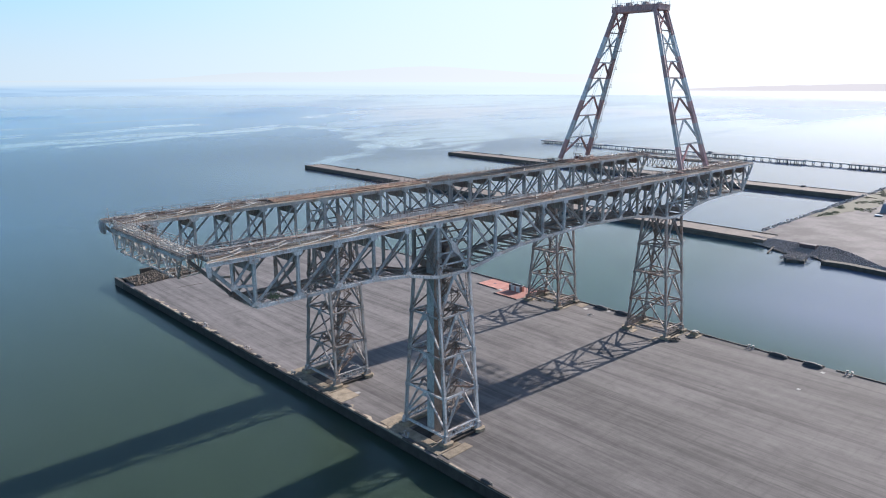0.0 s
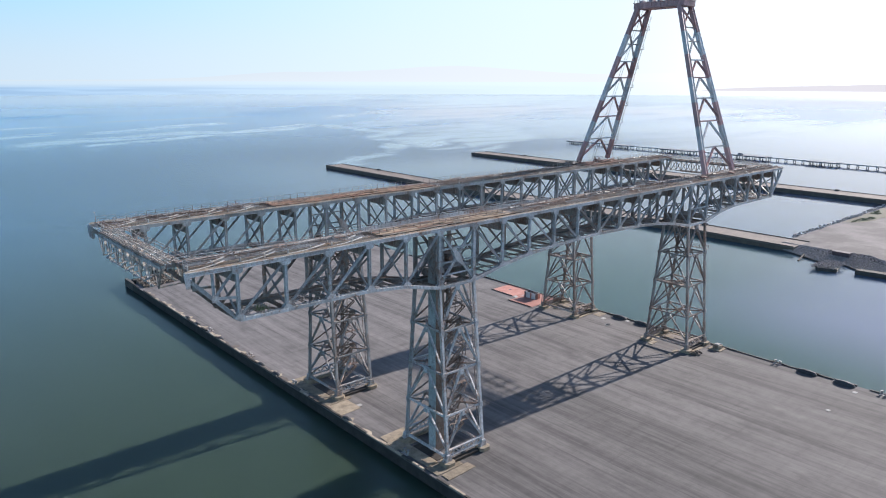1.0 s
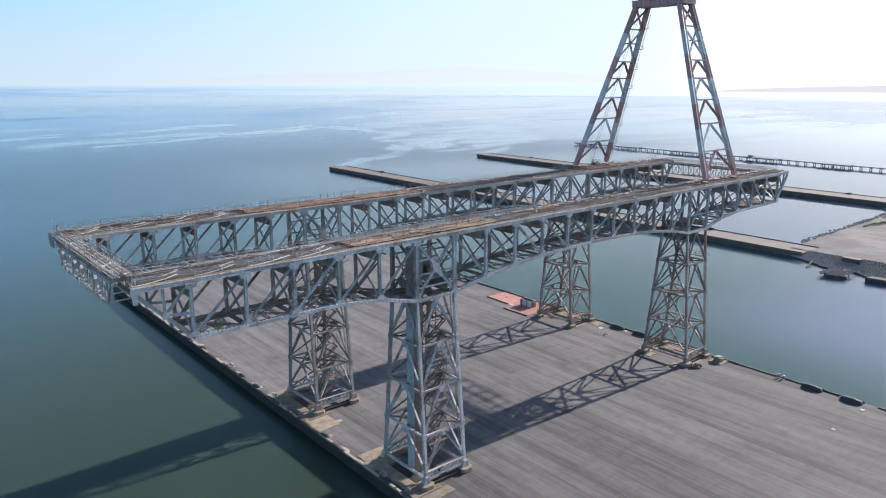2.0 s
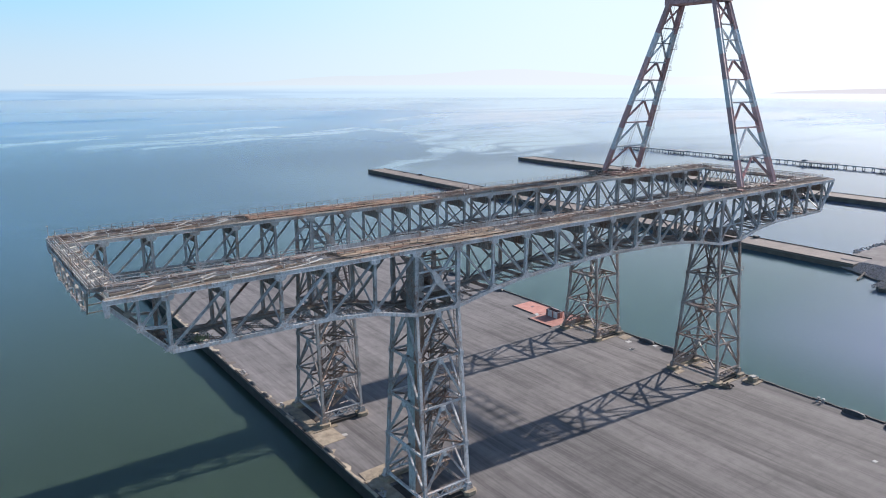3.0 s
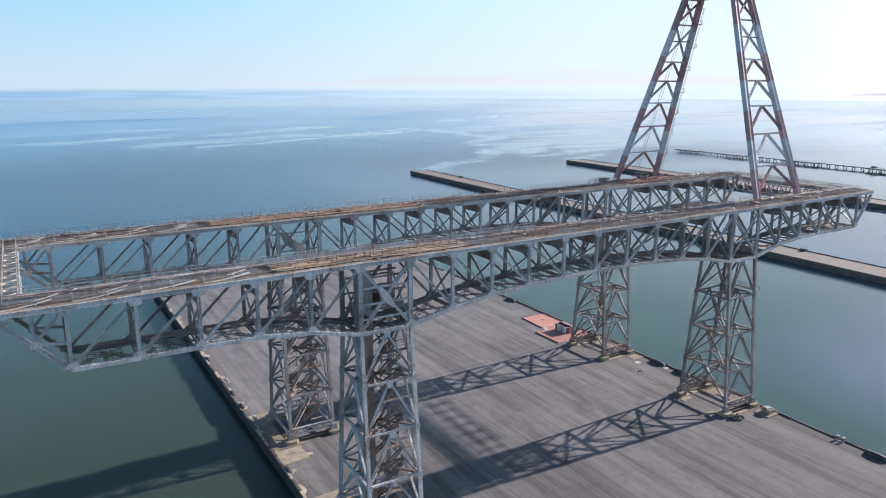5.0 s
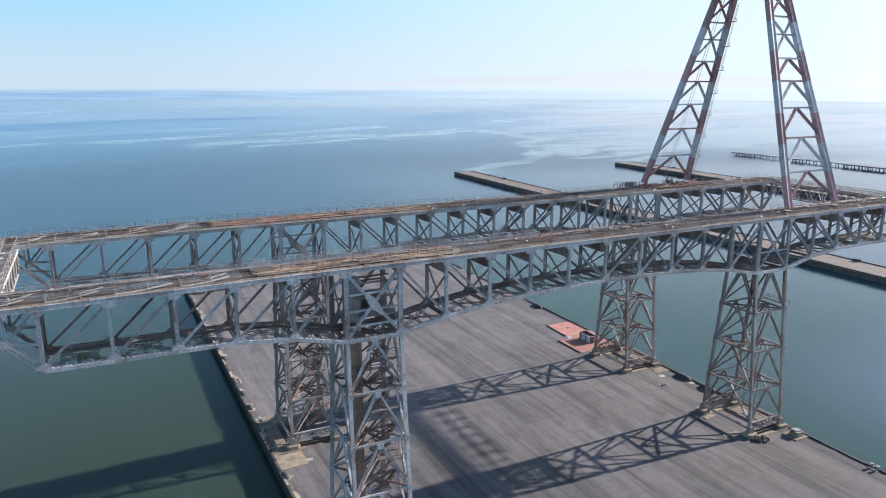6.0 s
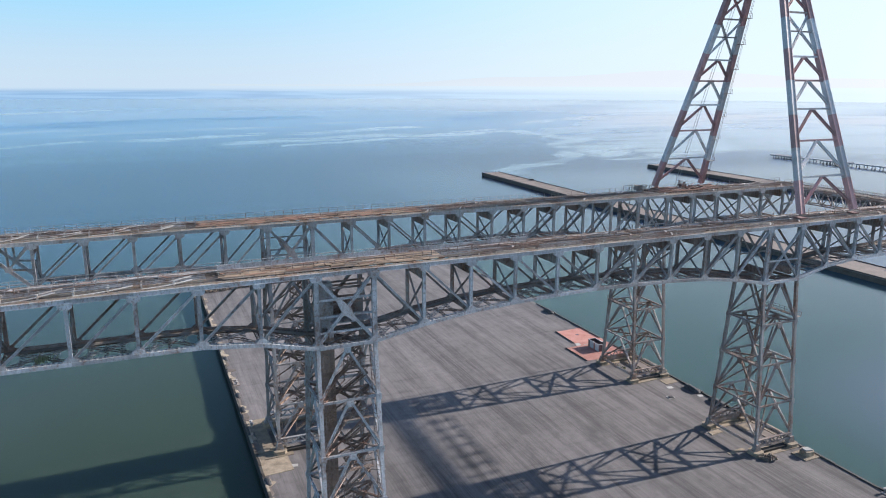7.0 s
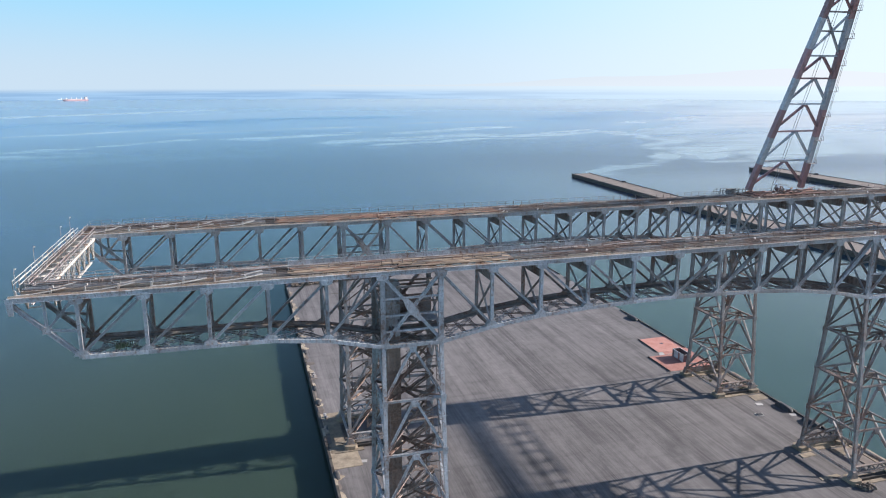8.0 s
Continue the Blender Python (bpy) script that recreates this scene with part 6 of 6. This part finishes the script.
def skip(at):
    """An open-topped steel bin with patched sides."""
    top = empty("waste_skip", "open-topped bin with patched white, red and dark sides", "skip", at=at)
    part("floor", Geo().box(-1.25, -2.9, 0.06, 1.25, 2.9, 0.16), CRATE_DARK, top)
    paint = (CRATE_WHITE, CRATE_WHITE, RED_PAD, CRATE_WHITE, CRATE_WHITE, CRATE_DARK)
    for k in range(6):
        lo, hi = -2.9 + k * 0.967, -2.9 + (k + 1) * 0.967 - 0.02
        part("side_panel", Geo().box(-1.35, lo, 0.06, -1.25, hi, 2.4), paint[k], top)
        part("side_panel", Geo().box(1.25, lo, 0.06, 1.35, hi, 2.4), CRATE_DARK, top)
        part("rib", Geo().box(-1.42, lo, 0.06, -1.352, lo + 0.1, 2.4), CRATE_WHITE, top)
    for k in range(2):
        part("end_panel", Geo().box(-1.35 + k * 1.36, -3.0, 0.06, -0.01 + k * 1.36, -2.904, 2.4), CRATE_DARK if k == 0 else RED_PAD, top)
        part("end_panel", Geo().box(-1.35 + k * 1.36, 2.904, 0.06, -0.01 + k * 1.36, 3.0, 2.4), CRATE_DARK, top)
    for x in (-1.36, 1.28):
        part("rim", Geo().box(x - 0.03, -3.02, 2.404, x + 0.11, 3.02, 2.5), CRATE_WHITE, top)
    for y in (-3.01, 2.9):
        part("rim", Geo().box(-1.25, y, 2.404, 1.24, y + 0.11, 2.5), CRATE_WHITE, top)
    return top


skip((52.6, 41.8, 0.05))
for x, y, r in ((53.6, 7.6, 1.05), (49.3, 2.4, 1.2), (37.4, -76.9, 0.65), (54.8, -77.5, 0.8), (57.8, -0.2, 0.9), (-55.5, 8.1, 0.9)):
    thing("deck_patch", Geo().prism([(x - r, y - r * 0.6), (x + r * 0.8, y - r * 0.8), (x + r, y + r * 0.5), (x - r * 0.7, y + r * 0.8)], "z", 0.004, 0.09), PALE_PAD, "pale concrete patch on the asphalt", "patch", "pale patches on the deck")
thing("deck_hatch", Geo().box(48.7, 1.8, 0.095, 50.0, 2.8, 0.28), RUBBER, "small dark steel hatch on the wharf", "hatch")


# ---- the ship far out ----
def ship(at, turn):
    top = empty("cargo_ship", "red-hulled bulk carrier with a white deckhouse", "ship", at=at)
    top.rotation_euler = (0, 0, radians(turn))
    L = 74
    hull = Geo()
    secs = [(-L, 12, 12), (-L * 0.8, 15, 10), (0, 15.5, 10), (L * 0.75, 15, 10.5), (L * 0.92, 9, 12), (L * 1.02, 0.6, 13.5)]
    v = []
    for x, w, h in secs:
        v += [(x, -w * 0.8, -1), (x, -w, h), (x, w, h), (x, w * 0.8, -1)]
    f = [(i * 4 + k, (i + 1) * 4 + k, (i + 1) * 4 + (k + 1) % 4, i * 4 + (k + 1) % 4) for i in range(5) for k in range(4)] + [(3, 2, 1, 0), (20, 21, 22, 23)]
    part("hull", hull.add(v, f), HULL_RED, top)
    part("deckhouse", Geo().box(-L * 0.94, -11, 11, -L * 0.76, 11, 29), SHIP_WHITE, top)
    part("funnel", Geo().box(-L * 0.97, -3, 20, -L * 0.91, 3, 33), HULL_RED, top)
    for k in range(5):
        x = -L * 0.5 + k * 30
        part("deck_crane", Geo().box(x - 2, -2, 10, x + 2, 2, 25), SHIP_WHITE, top)
        part("hatch_cover", Geo().box(x + 4, -9, 10, x + 24, 9, 14), SHIP_WHITE, top)
    return top


ship((-1004, 4532, SEA_Z), 212).scale = (0.95, 0.72, 0.72)
plate = empty("end_plate", "blue-grey rounded bracket hung from the truss end", "bracket", at=(-112.4, 25.4, 0))
rim = [(-2.0, 54.6), (-1.9, 52.7), (-1.3, 52.1), (1.1, 52.1), (1.8, 52.7), (2.0, 54.6)]
part("web", Geo().prism(rim, "x", -0.06, 0.0), STEEL_DARK, plate)
for (ya, za), (yb, zb) in zip(rim, rim[1:]):
    part("rim_bar", Geo().bar((-0.12, ya, za), (-0.12, yb, zb), 0.22, 0.26), STEEL, plate)
plate = empty("end_plate", "narrow blue-grey end plate of the near truss", "bracket", at=(-112.2, -27.3, 0))
part("web", Geo().prism([(-0.5, 54.7), (0.6, 54.7), (0.5, 52.2), (-0.2, 52.2)], "y", -0.08, 0.08), STEEL, plate)

rn = random.Random(77)
heap = [(47.2 + rn.gauss(0, 0.8), -33.0 + rn.gauss(0, 0.6), rn.uniform(0.1, 0.7)) for k in range(60)]
rock_pile("rubble_heap", heap, "brown broken rubble heaped by a tower's foot", 0.15, 0.4, 41, PIER_WALL)
block = empty("mooring_block", "tan concrete mooring block on the wharf's edge", "concrete block", at=(57.2, -35.2, 0))
part("base", Geo().box(-2.6, -2.2, 0.004, 2.4, 2.0, 0.22), CONCRETE, block)
part("body", Geo().prism([(-1.3, -0.9), (-0.7, -1.4), (0.8, -1.4), (1.4, -0.8), (1.4, 0.7), (0.8, 1.2), (-0.8, 1.2), (-1.3, 0.7)], "z", 0.224, 1.4), CONCRETE, block)
part("cap", Geo().prism([(-0.9, -0.6), (0.9, -1.0), (1.0, 0.5), (-0.7, 0.8)], "z", 1.404, 1.65), PALE_PAD, block)
